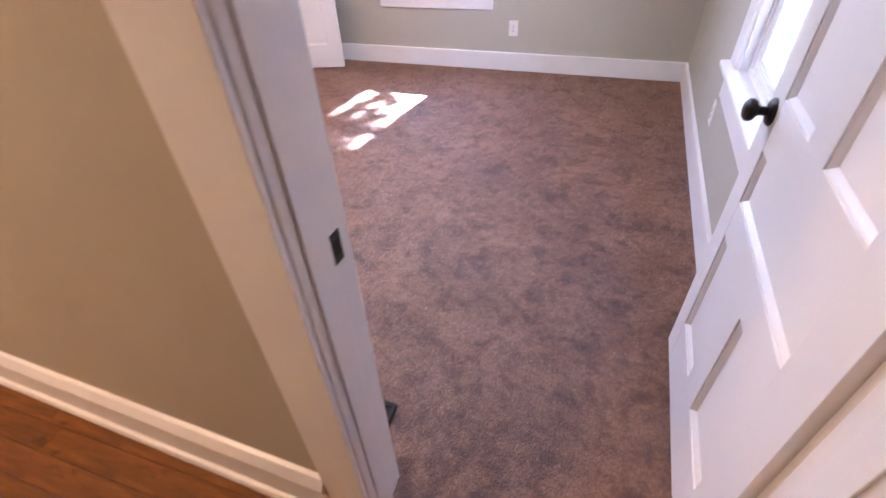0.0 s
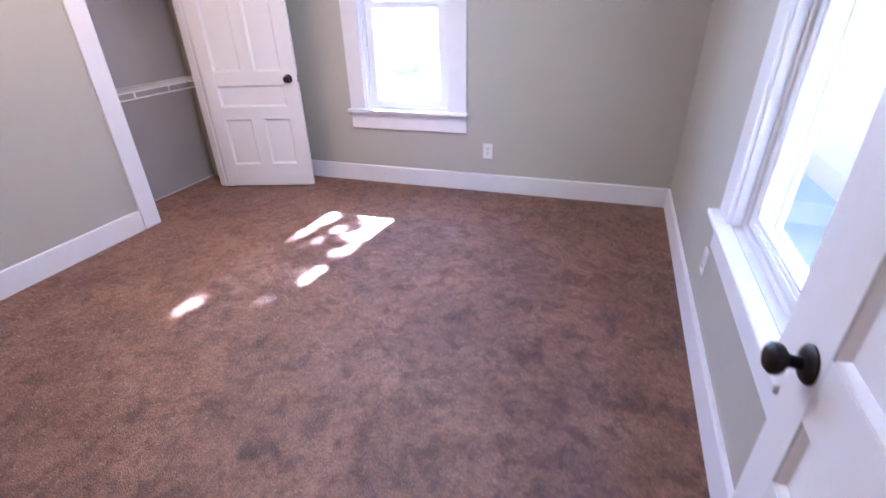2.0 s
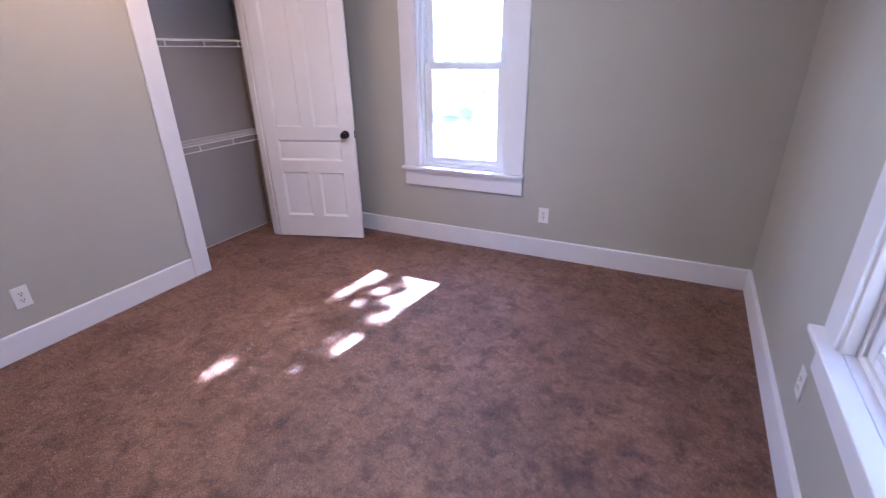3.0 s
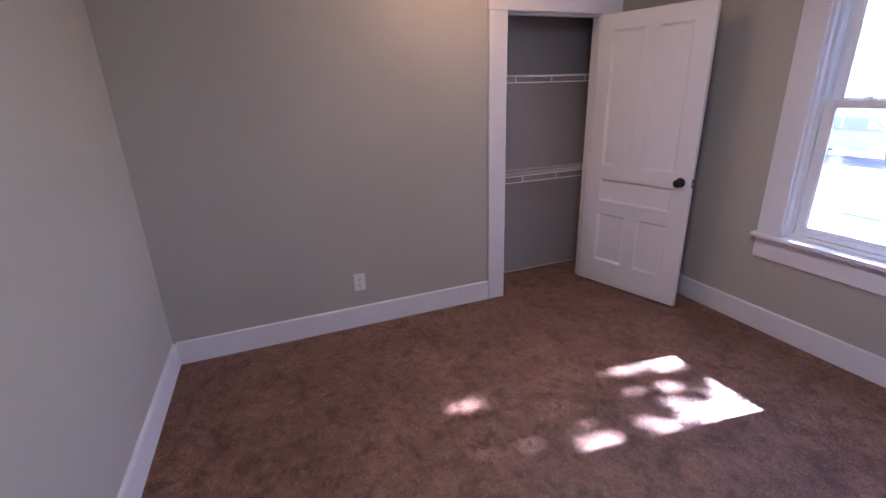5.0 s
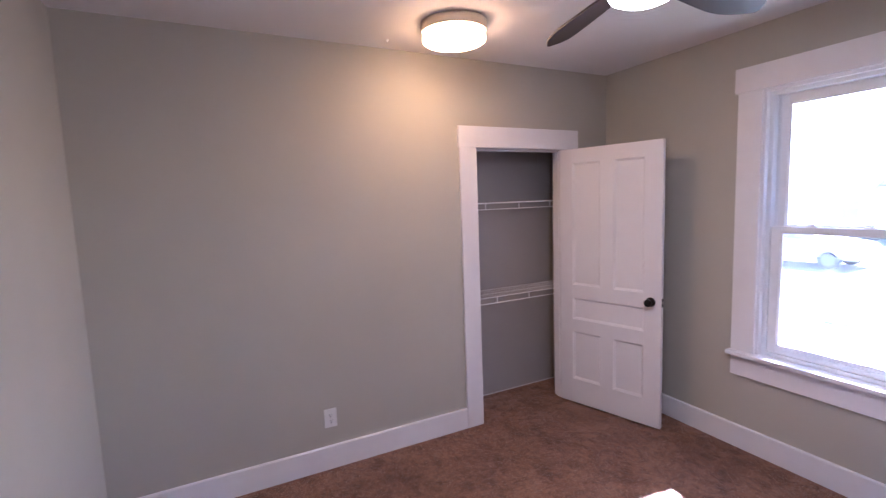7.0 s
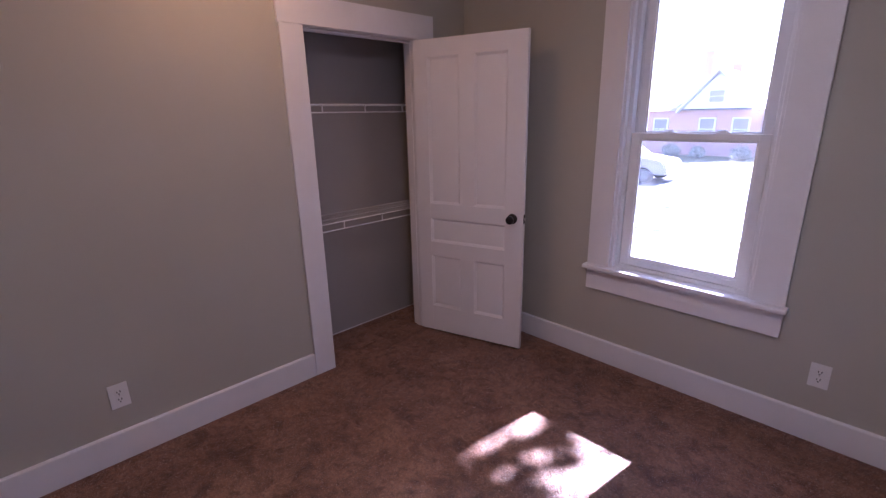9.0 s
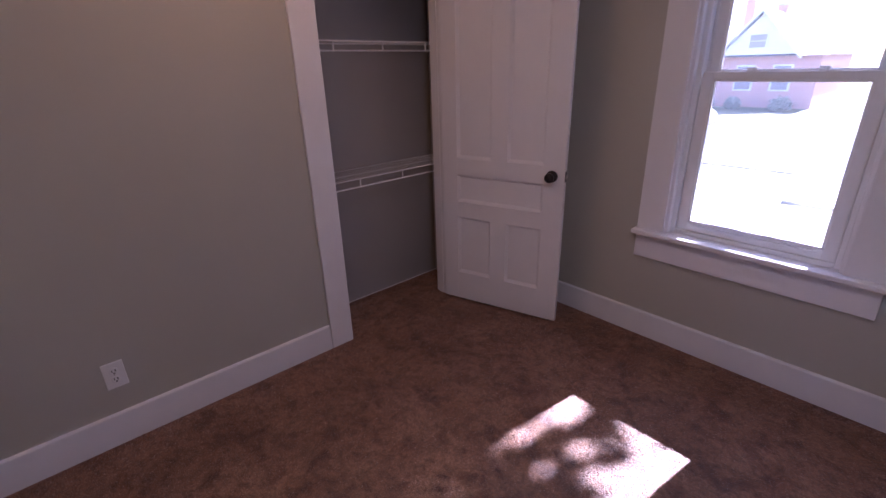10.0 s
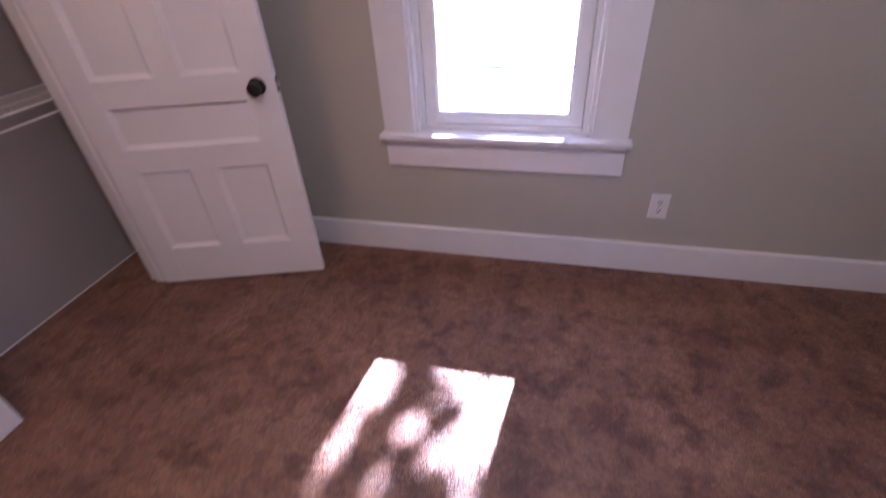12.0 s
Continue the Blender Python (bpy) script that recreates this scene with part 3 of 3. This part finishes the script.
def ceiling_fan():
    f = thing("ceiling_fan", pose(1.78, 1.86, TALL), "ceiling fan with dark walnut blades and a lit bowl", "ceiling fan")
    part("canopy", lathe([(0.070, -0.0005), (0.070, -0.020), (0.050, -0.050), (0.018, -0.060)], 32), DARK_METAL, f, "", True)
    part("downrod", lathe([(0.013, -0.055), (0.013, -0.150)], 16), DARK_METAL, f, "", True)
    part("motor_housing", lathe([(0.030, -0.140), (0.090, -0.160), (0.120, -0.190), (0.125, -0.250), (0.105, -0.285), (0.060, -0.300)], 40), DARK_METAL, f, "", True)
    for k in range(5):
        turn = pose(0, 0, -0.290, 0, 0, 165.7 + 72 * k) @ pose(0, 0, 0, -11)
        bm = blade_mesh()
        bmesh.ops.transform(bm, matrix=turn, verts=bm.verts)
        b = part("blade", bm, WALNUT, f, "dark walnut blade")
        arm = box(0.085, 0.250, -0.020, 0.020, 0.0045, 0.0105, 0.002)
        bmesh.ops.transform(arm, matrix=turn, verts=arm.verts)
        part("blade_bracket", arm, DARK_METAL, b)
    part("light_fitter", lathe([(0.055, -0.298), (0.075, -0.318), (0.110, -0.335), (0.110, -0.342)], 32), DARK_METAL, f, "", True)
    part("bowl", lathe([(0.106, -0.338), (0.108, -0.343), (0.100, -0.358), (0.075, -0.371), (0.036, -0.378), (0.010, -0.379)], 40), FAN_GLASS, f, "lit frosted glass bowl", True)


ceiling_fan()


# ---- hall lamp, which throws the warm light on the hall wall ----
def hall_lamp():
    c = thing("hall_ceiling_lamp", pose(0.9, -1.22, TALL), "lit flush bowl lamp on the hall ceiling", "ceiling lamp")
    part("pan", lathe([(0.150, -0.0005), (0.150, -0.018), (0.140, -0.020)], 32), NICKEL, c, "", True)
    part("bowl", lathe([(0.140, -0.019), (0.142, -0.030), (0.115, -0.075), (0.060, -0.098), (0.010, -0.102)], 32), HALL_GLASS, c, "", True)


hall_lamp()


# ---- outdoors ----
def lawn_material():
    m = Mat("dry_lawn", 0.9)
    c = m.ramp(m.noise(0.35, 6), [(0.3, (0.11, 0.115, 0.06)), (0.6, (0.19, 0.18, 0.115))])
    m.color(m.mix(c, m.ramp(m.noise(30, 4), [(0.3, (0.7, 0.7, 0.7)), (0.7, (1.1, 1.1, 1.1))]), 1.0, "MULTIPLY"))
    m.bump(m.noise(18, 5), 0.6, 0.05)
    return m.m


def brick_material():
    m = Mat("red_brick", 0.85)
    k = m.n.new("ShaderNodeTexBrick")
    k.inputs["Scale"].default_value = 4.0
    k.inputs["Color1"].default_value = (0.52, 0.29, 0.27, 1)
    k.inputs["Color2"].default_value = (0.58, 0.34, 0.31, 1)
    k.inputs["Mortar"].default_value = (0.30, 0.27, 0.24, 1)
    k.inputs["Mortar Size"].default_value = 0.012
    m.l.new(m.mapped((1, 1, 1), (radians(90), 0, 0)), k.inputs["Vector"])
    m.color(k.outputs["Color"])
    m.bump(m.noise(8, 4), 0.3, 0.01)
    return m.m


LAWN = lawn_material()
BRICK = brick_material()
CONCRETE = plain("pale_concrete", (0.46, 0.44, 0.41), 0.85)
ASPHALT = plain("grey_asphalt", (0.14, 0.14, 0.145), 0.9)
SHINGLE = plain("grey_roof_shingle", (0.30, 0.28, 0.28), 0.9)
SIDE_WHITE = plain("white_house_trim", (0.72, 0.72, 0.71), 0.6)
DARK_PANE = plain("dark_far_window", (0.26, 0.24, 0.27), 0.1)
BARK = plain("grey_bark", (0.13, 0.10, 0.08), 0.9)
LOW = -1.0


def leaf_material():
    m = Mat("green_leaf", 0.6)
    m.color(m.ramp(m.island(), [(0.0, (0.045, 0.075, 0.02)), (1.0, (0.10, 0.13, 0.04))]))
    return m.m


LEAF = leaf_material()
SAGE = plain("pale_sage_leaf", (0.36, 0.35, 0.31), 0.8)
solid("ground", box(-400, 400, -400, 400, LOW - 0.5, LOW), LAWN, label="sunlit dry lawn reaching to the horizon", category="lawn", kind="structure")
solid("road", box(-200, 200, 14.0, 21.0, LOW - 0.06, LOW + 0.02), ASPHALT, label="grey asphalt street", category="road", kind="structure")
solid("pavement", box(-200, 200, 11.2, 12.6, LOW - 0.06, LOW + 0.06, 0.02), CONCRETE, label="pale concrete pavement", category="pavement", kind="structure")
solid("pavement", box(-1.2, 0.3, 4.6, 11.19, LOW - 0.06, LOW + 0.05, 0.02), CONCRETE, label="pale concrete path to the street", category="pavement", kind="structure")
# The rest of this house below and round the room.
solid("foundation", box(-1.3, 3.9, -1.5, 3.70, LOW - 0.2, -0.064), CONCRETE, label="pale concrete foundation under the house", category="foundation", kind="structure")


def brick_house():
    """Gabled brick house across the street, with two chimneys."""
    h = thing("house", pose(-6.4, 31, LOW), "red brick house with a white gable and brick chimneys", "house")
    part("wall", box(-4.2, 3.2, 0, 8, 0, 2.7), BRICK, h)
    bm = bmesh.new()
    a = [bm.verts.new(p) for p in ((-1.35, -0.3, 2.65), (2.15, -0.3, 2.65), (0.40, -0.3, 4.55))]
    b = [bm.verts.new((v.co.x, 6, v.co.z)) for v in a]
    bm.faces.new(a), bm.faces.new(b[::-1])
    for i in range(3):
        bm.faces.new((a[i], a[(i + 1) % 3], b[(i + 1) % 3], b[i]))
    part("gable", bm, SIDE_WHITE, h, "white boarded gable")
    for s, x0, x1 in ((1, -1.60, 0.40), (-1, 2.40, 0.40)):
        bm = bmesh.new()
        lo, hi = (x0, 2.42), (x1, 4.66)
        v = [bm.verts.new(p) for p in ((lo[0], -0.6, lo[1]), (hi[0], -0.6, hi[1]), (hi[0], 6, hi[1]), (lo[0], 6, lo[1]))]
        w = [bm.verts.new((q.co.x, q.co.y, q.co.z + 0.14)) for q in v]
        bm.faces.new(v), bm.faces.new(w)
        for i in range(4):
            bm.faces.new((v[i], v[(i + 1) % 4], w[(i + 1) % 4], w[i]))
        part("roof", bm, SIDE_WHITE, h, "white edged roof slope of the gable")
    bm = bmesh.new()
    v = [bm.verts.new(p) for p in ((-4.6, -0.4, 2.55), (3.5, -0.4, 2.55), (3.5, 4, 3.9), (-4.6, 4, 3.9), (-4.6, 8.4, 2.55), (3.5, 8.4, 2.55))]
    bm.faces.new(v[:4]), bm.faces.new((v[3], v[2], v[5], v[4])), bm.faces.new((v[0], v[3], v[4])), bm.faces.new((v[1], v[5], v[2]))
    part("roof", bm, SHINGLE, h)
    for x, z in ((-1.32, 6.0), (0.27, 5.15)):
        ch = part("chimney", box(x - 0.24, x + 0.24, 3.2, 3.9, 2.5, z), BRICK, h)
        part("chimney_cap", box(x - 0.30, x + 0.30, 3.13, 3.97, z, z + 0.12), CONCRETE, ch)
    for x, z, hh in ((-2.6, 1.5, 1.3), (0.0, 1.5, 1.3), (1.7, 1.5, 1.3), (0.40, 3.3, 0.7)):
        y = -0.3 if z > 3 else 0.0
        w = part("window", box(x - 0.45, x + 0.45, y - 0.06, y - 0.002, z - hh / 2, z + hh / 2), SIDE_WHITE, h)
        for dz in (-0.25, 0.25):
            part("pane", box(x - 0.36, x + 0.36, y - 0.075, y - 0.06, z + dz * hh * 0.92 - hh * 0.21, z + dz * hh * 0.92 + hh * 0.21), DARK_PANE, w)


brick_house()


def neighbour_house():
    """Clapboard house added beside this one to block sky, near side in open shade."""
    h = thing("house", pose(6.3, -1.0, LOW), "added clapboard house next door that blocks eastern sky", "house")
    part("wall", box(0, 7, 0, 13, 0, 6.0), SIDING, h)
    for k in range(37):
        z = 0.35 + 0.15 * k
        bm = prism([(-0.028, z), (-0.004, z + 0.152), (0.0, z + 0.152), (0.0, z)], -13, 0)
        bmesh.ops.transform(bm, matrix=pose(0, 0, 0, 0, 0, -90), verts=bm.verts)
        bmesh.ops.transform(bm, matrix=Matrix.Diagonal((-1, 1, 1, 1)), verts=bm.verts)
        for v in bm.verts:
            v.co.x = -abs(v.co.x)
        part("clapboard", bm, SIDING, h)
    bm = bmesh.new()
    v = [bm.verts.new(p) for p in ((-0.5, -0.4, 5.85), (7.5, -0.4, 5.85), (3.5, -0.4, 8.6), (-0.5, 13.4, 5.85), (7.5, 13.4, 5.85), (3.5, 13.4, 8.6))]
    bm.faces.new((v[0], v[2], v[5], v[3])), bm.faces.new((v[1], v[4], v[5], v[2])), bm.faces.new(v[:3]), bm.faces.new(v[3:]), bm.faces.new((v[0], v[3], v[4], v[1]))
    part("roof", bm, SHINGLE, h)


# Siding colour is lowered to keep the shaded wall from blowing out.
SIDING = plain("darkened_siding", (0.185, 0.122, 0.135), 0.7)
neighbour_house()

CAR_PAINT = plain("pale_silver_car_paint", (0.40, 0.36, 0.40), 0.4)
TYRE = plain("dark_grey_tyre", (0.10, 0.10, 0.10), 0.9)
RIM = plain("dull_grey_rim", (0.16, 0.16, 0.16), 0.6)


def car(m, label):
    """Parked saloon, its length along x."""
    c = thing("car", m, label, "car", "parked cars")
    body = [(-2.2, 0.35), (-2.15, 0.80), (-1.55, 0.92), (1.0, 0.95), (2.05, 0.80), (2.2, 0.50), (2.15, 0.32)]
    cab = [(-1.5, 0.91), (-0.95, 1.40), (0.35, 1.44), (1.05, 0.94)]
    for nm, prof, half, mat in (("body", body, 0.85, CAR_PAINT), ("cabin", cab, 0.70, CAR_PAINT)):
        bm = prism(prof, -half, half)
        bmesh.ops.transform(bm, matrix=pose(0, 0, 0, 0, 0, 90), verts=bm.verts)
        bmesh.ops.transform(bm, matrix=Matrix.Diagonal((-1, 1, 1, 1)), verts=bm.verts)
        bmesh.ops.bevel(bm, geom=list(bm.edges), offset=0.05, segments=2, affect="EDGES")
        p = part(nm, bm, mat, c, "", True)
        if nm == "cabin":
            for s in (-1, 1):
                for a, b in ((-1.0, -0.32), (-0.24, 0.42)):
                    part("side_window", box(a, b, s * 0.70 - 0.012, s * 0.70 + 0.012, 0.98, 1.32, 0.008), DARK_PANE, p)
    for x in (-1.35, 1.4):
        for s in (-1, 1):
            turn = Matrix.Translation((x, s * 0.74, 0.31)) @ pose(0, 0, 0, 90)
            w = part("wheel", lathe([(0.26, -0.11), (0.31, -0.09), (0.31, 0.09), (0.26, 0.11)], 24, None, turn), TYRE, c, "", True)
            part("rim", lathe([(0.19, -0.115), (0.19, 0.115)], 20, None, turn), RIM, w, "", True)


car(pose(-5.9, 18.9, LOW + 0.02), "pale silver saloon car parked in the street")
car(pose(-10.4, 18.9, LOW + 0.02), "pale silver saloon car parked in the street")


def leaf_cloud(verts, faces, centre, spread, count, size, rng):
    for _ in range(count):
        p = np.array(centre) + rng.normal(0, 1, 3) * spread
        d = rng.normal(0, 1, 3)
        d /= np.linalg.norm(d)
        u = np.cross(d, rng.normal(0, 1, 3))
        u /= np.linalg.norm(u)
        v = np.cross(d, u)
        s = size * rng.uniform(0.6, 1.3)
        k = len(verts)
        verts += [tuple(p - u * s), tuple(p + v * s * 0.45 + d * s * 0.12), tuple(p + u * s), tuple(p - v * s * 0.45 + d * s * 0.12)]
        faces.append((k, k + 1, k + 2, k + 3))


def tree(base, trunk_h, limbs, clumps, seed, label):
    rng = np.random.default_rng(seed)
    t = thing("tree", pose(*base), label, "tree")
    bm = bmesh.new()
    lathe([(0.19, -0.1), (0.15, 0.4), (0.12, trunk_h * 0.6), (0.09, trunk_h)], 12, bm)
    for a, b, r in limbs:
        a, b = Vector(a), Vector(b)
        mid = (a + b) / 2 + Vector(rng.normal(0, 0.12, 3))
        for p, q, r0, r1 in ((a, mid, r, r * 0.7), (mid, b, r * 0.7, r * 0.3)):
            m = Matrix.Translation(p) @ (q - p).to_track_quat("Z", "Y").to_matrix().to_4x4()
            lathe([(r0, 0), (r1, (q - p).length)], 7, bm, m)
    part("trunk", bm, BARK, t, "", True)
    verts, faces = [], []
    for c, spread, n, size in clumps:
        leaf_cloud(verts, faces, c, spread, n, size, rng)
    me = bpy.data.meshes.new("crown")
    me.from_pydata(verts, [], faces)
    me.materials.append(LEAF)
    crown = new("crown", me)
    crown.parent = t
    return t


def yard_tree():
    """Unseen tree; its crown is shaped between the sun and the window to dapple the carpet."""
    base = (5.0, 9.6, LOW)
    rng = np.random.default_rng(11)
    origin = Vector((1.59, 3.62, 1.43)) - Vector(base)
    side = Vector((1, -0.1375, 0)).normalized()
    up = side.cross(SUN_WAY).normalized()
    if up.z < 0:
        up = -up
    clumps, limbs = [], []
    # Gaps in the foliage, set where light patches lie on the carpet: x, y and half-widths there.
    gaps = ((1.095, 1.48, 0.036, 0.095), (1.50, 1.62, 0.013, 0.042), (1.60, 1.94, 0.050, 0.105), (1.475, 1.975, 0.026, 0.045),
            (1.625, 2.275, 0.072, 0.09), (1.715, 2.70, 0.075, 0.20), (1.625, 2.50, 0.062, 0.10), (1.60, 2.80, 0.035, 0.055), (1.635, 2.63, 0.045, 0.075), (1.56, 2.71, 0.014, 0.045),
            (1.51, 2.83, 0.050, 0.055), (1.245, 2.76, 0.068, 0.15), (1.22, 2.62, 0.045, 0.09), (1.178, 2.43, 0.026, 0.055),
            (1.43, 2.54, 0.046, 0.065), (1.37, 2.37, 0.012, 0.035), (1.49, 2.675, 0.020, 0.028), (1.52, 2.455, 0.022, 0.035),
            (1.535, 2.21, 0.014, 0.022))

    def lit(p):
        q = p + Vector(base)
        q -= SUN_WAY * (q.z / SUN_WAY.z)
        for k, (a, c, rx, ry) in enumerate(gaps):
            dx, dy = (q.x - a) / (rx + 0.011), (q.y - c) / (ry + 0.015)
            turn = math.atan2(dy, dx)
            if math.hypot(dx, dy) < 1 + 0.16 * math.sin(3 * turn + k) + 0.10 * math.sin(5 * turn + 2 * k):
                return rng.random() < 0.96
        return False

    for i in range(31):
        for j in range(40):
            s, h = -0.62 + 0.041 * i + rng.normal(0, 0.007), -0.78 + 0.041 * j + rng.normal(0, 0.007)
            p = origin + SUN_WAY * rng.uniform(5.8, 6.8) + side * s + up * h
            if not lit(p):
                clumps.append((p, 0.013, 70, 0.021))
    # The rest of the crown, looser towards its edge, widened to cut sky light.
    for i in range(26):
        for j in range(20):
            s, h = -2.6 + 0.21 * i + rng.normal(0, 0.06), -1.25 + 0.21 * j + rng.normal(0, 0.06)
            edge = math.hypot(s / 2.7, (h - 0.7) / 2.2)
            if (abs(s) > 0.52 or h < -0.66 or h > 0.70) and edge < 1.0 and rng.random() < 1.15 - 0.6 * edge:
                clumps.append((origin + SUN_WAY * rng.uniform(5.4, 7.6) + side * s * 1.35 + up * h * 1.35, 0.12, 110, 0.05))
    head = Vector((0, 0, 6.2))
    for k in range(9):
        c = Vector(clumps[len(clumps) * k // 9][0])
        limbs.append((head * (0.55 + 0.05 * k), c, 0.025))
    tree(base, 6.6, limbs, clumps, 5, "unseen leafy yard tree, grey trunk, crown shaped to dapple the carpet")


yard_tree()


def shrub(x, y, r, seed):
    rng = np.random.default_rng(seed)
    verts, faces = [], []
    for _ in range(9):
        c = (rng.normal(0, r * 0.4), rng.normal(0, r * 0.4), r * rng.uniform(0.35, 1.0))
        leaf_cloud(verts, faces, c, np.array((r * 0.25,) * 3), 110, 0.09, rng)
    s = thing("shrub", pose(x, y, LOW), "pale sage garden shrub on the lawn", "shrub", "garden shrubs")
    bm = bmesh.new()
    for _ in range(5):
        rod(bm, (0, 0, -0.05), (rng.normal(0, r * 0.4), rng.normal(0, r * 0.4), r), 0.02, 6)
    part("stem", bm, BARK, s)
    me = bpy.data.meshes.new("foliage")
    me.from_pydata(verts, [], faces)
    me.materials.append(SAGE)
    new("foliage", me).parent = s


for i, (x, y, r) in enumerate(((-7.6, 29.4, 0.45), (-6.3, 29.6, 0.40), (-4.2, 29.4, 0.45))):
    shrub(x, y, r, 40 + i)


# ---- floorboards in the hall ----
def floorboards():
    sub = solid("hall_floor", box(-1.2, 4.45, -1.40, -0.118, -0.06, -0.022), PLANK, label="orange-brown wooden strip floor in the hall", category="floor", kind="structure")
    rng = random.Random(3)
    y, row = -1.40, 0
    cache = {}
    while y < -0.12:
        x = -1.2 - rng.uniform(0, 0.9)
        while x < 4.45:
            L = rng.choice((0.9, 1.2, 1.5))
            x1 = min(x + L, 4.45)
            x0 = max(x, -1.2)
            if x1 - x0 > 0.02:
                w = min(0.083, -0.119 - y)
                key = (round(x1 - x0, 3), round(w, 3))
                if key not in cache:
                    cache[key] = mesh_of("floorboard", box(0.0006, key[0] - 0.0006, 0.0005, key[1] - 0.0005, 0, 0.018, 0.0008), PLANK)
                b = new("floorboard", cache[key])
                b.parent = sub
                b.location = (x0, y, -0.020)
            x += L
        y += 0.083
        row += 1


floorboards()


# ---- carpet pile ----
def carpet_pile():
    rng = np.random.default_rng(2)
    x0, x1, y0, y1, step = -0.39, 3.70, -0.115, 3.575, 0.0066
    gx, gy = np.meshgrid(np.arange(x0, x1, step), np.arange(y0, y1, step))
    px = (gx + rng.uniform(-0.5, 0.5, gx.shape) * step).ravel()
    py = (gy + rng.uniform(-0.5, 0.5, gy.shape) * step).ravel()
    keep = (py > 0.010 - 0.0315 * px - 0.115) & (px < 3.5775 + 0.0366 * (py + 0.0))
    keep &= ~((px < -0.002) & ((py < 2.082) | (py > 3.333)))
    keep &= ~((px > 2.297) & (px < 2.597) & (py > 0.022) & (py < 0.158))
    keep &= ~((py < -0.03 - 0.0315 * px + 0.04) & ((px < 2.70) | (px > 3.45)))
    px, py = px[keep], py[keep]
    n = len(px)
    # Each tuft is a small leaning three-sided cone.
    a = rng.uniform(0, 6.2832, n)
    h = rng.uniform(0.0024, 0.0050, n)
    w = rng.uniform(0.0042, 0.0060, n)
    co = np.empty((n, 4, 3), np.float32)
    for k in range(3):
        turn = a + 2.0944 * k
        co[:, k] = np.stack((px + np.cos(turn) * w, py + np.sin(turn) * w, np.full(n, -0.0035)), 1)
    co[:, 3] = np.stack((px + rng.normal(0, 0.0018, n), py + rng.normal(0, 0.0018, n), h - 0.0035), 1)
    base = 4 * np.arange(n, dtype=np.int32)[:, None]
    idx = np.concatenate((base, base + 1, base + 3, base + 1, base + 2, base + 3, base + 2, base, base + 3), 1)
    me = bpy.data.meshes.new("carpet_pile")
    me.vertices.add(4 * n)
    me.vertices.foreach_set("co", co.ravel())
    me.loops.add(9 * n)
    me.loops.foreach_set("vertex_index", idx.ravel())
    me.polygons.add(3 * n)
    me.polygons.foreach_set("loop_start", np.arange(0, 9 * n, 3, dtype=np.int32))
    me.polygons.foreach_set("use_smooth", np.ones(3 * n, dtype=bool))
    me.update(calc_edges=True)
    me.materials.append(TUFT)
    pile = new("carpet_pile", me)
    pile.parent = floor
    tagged(pile, "soft cut pile of the taupe carpet", kind="stuff")


carpet_pile()
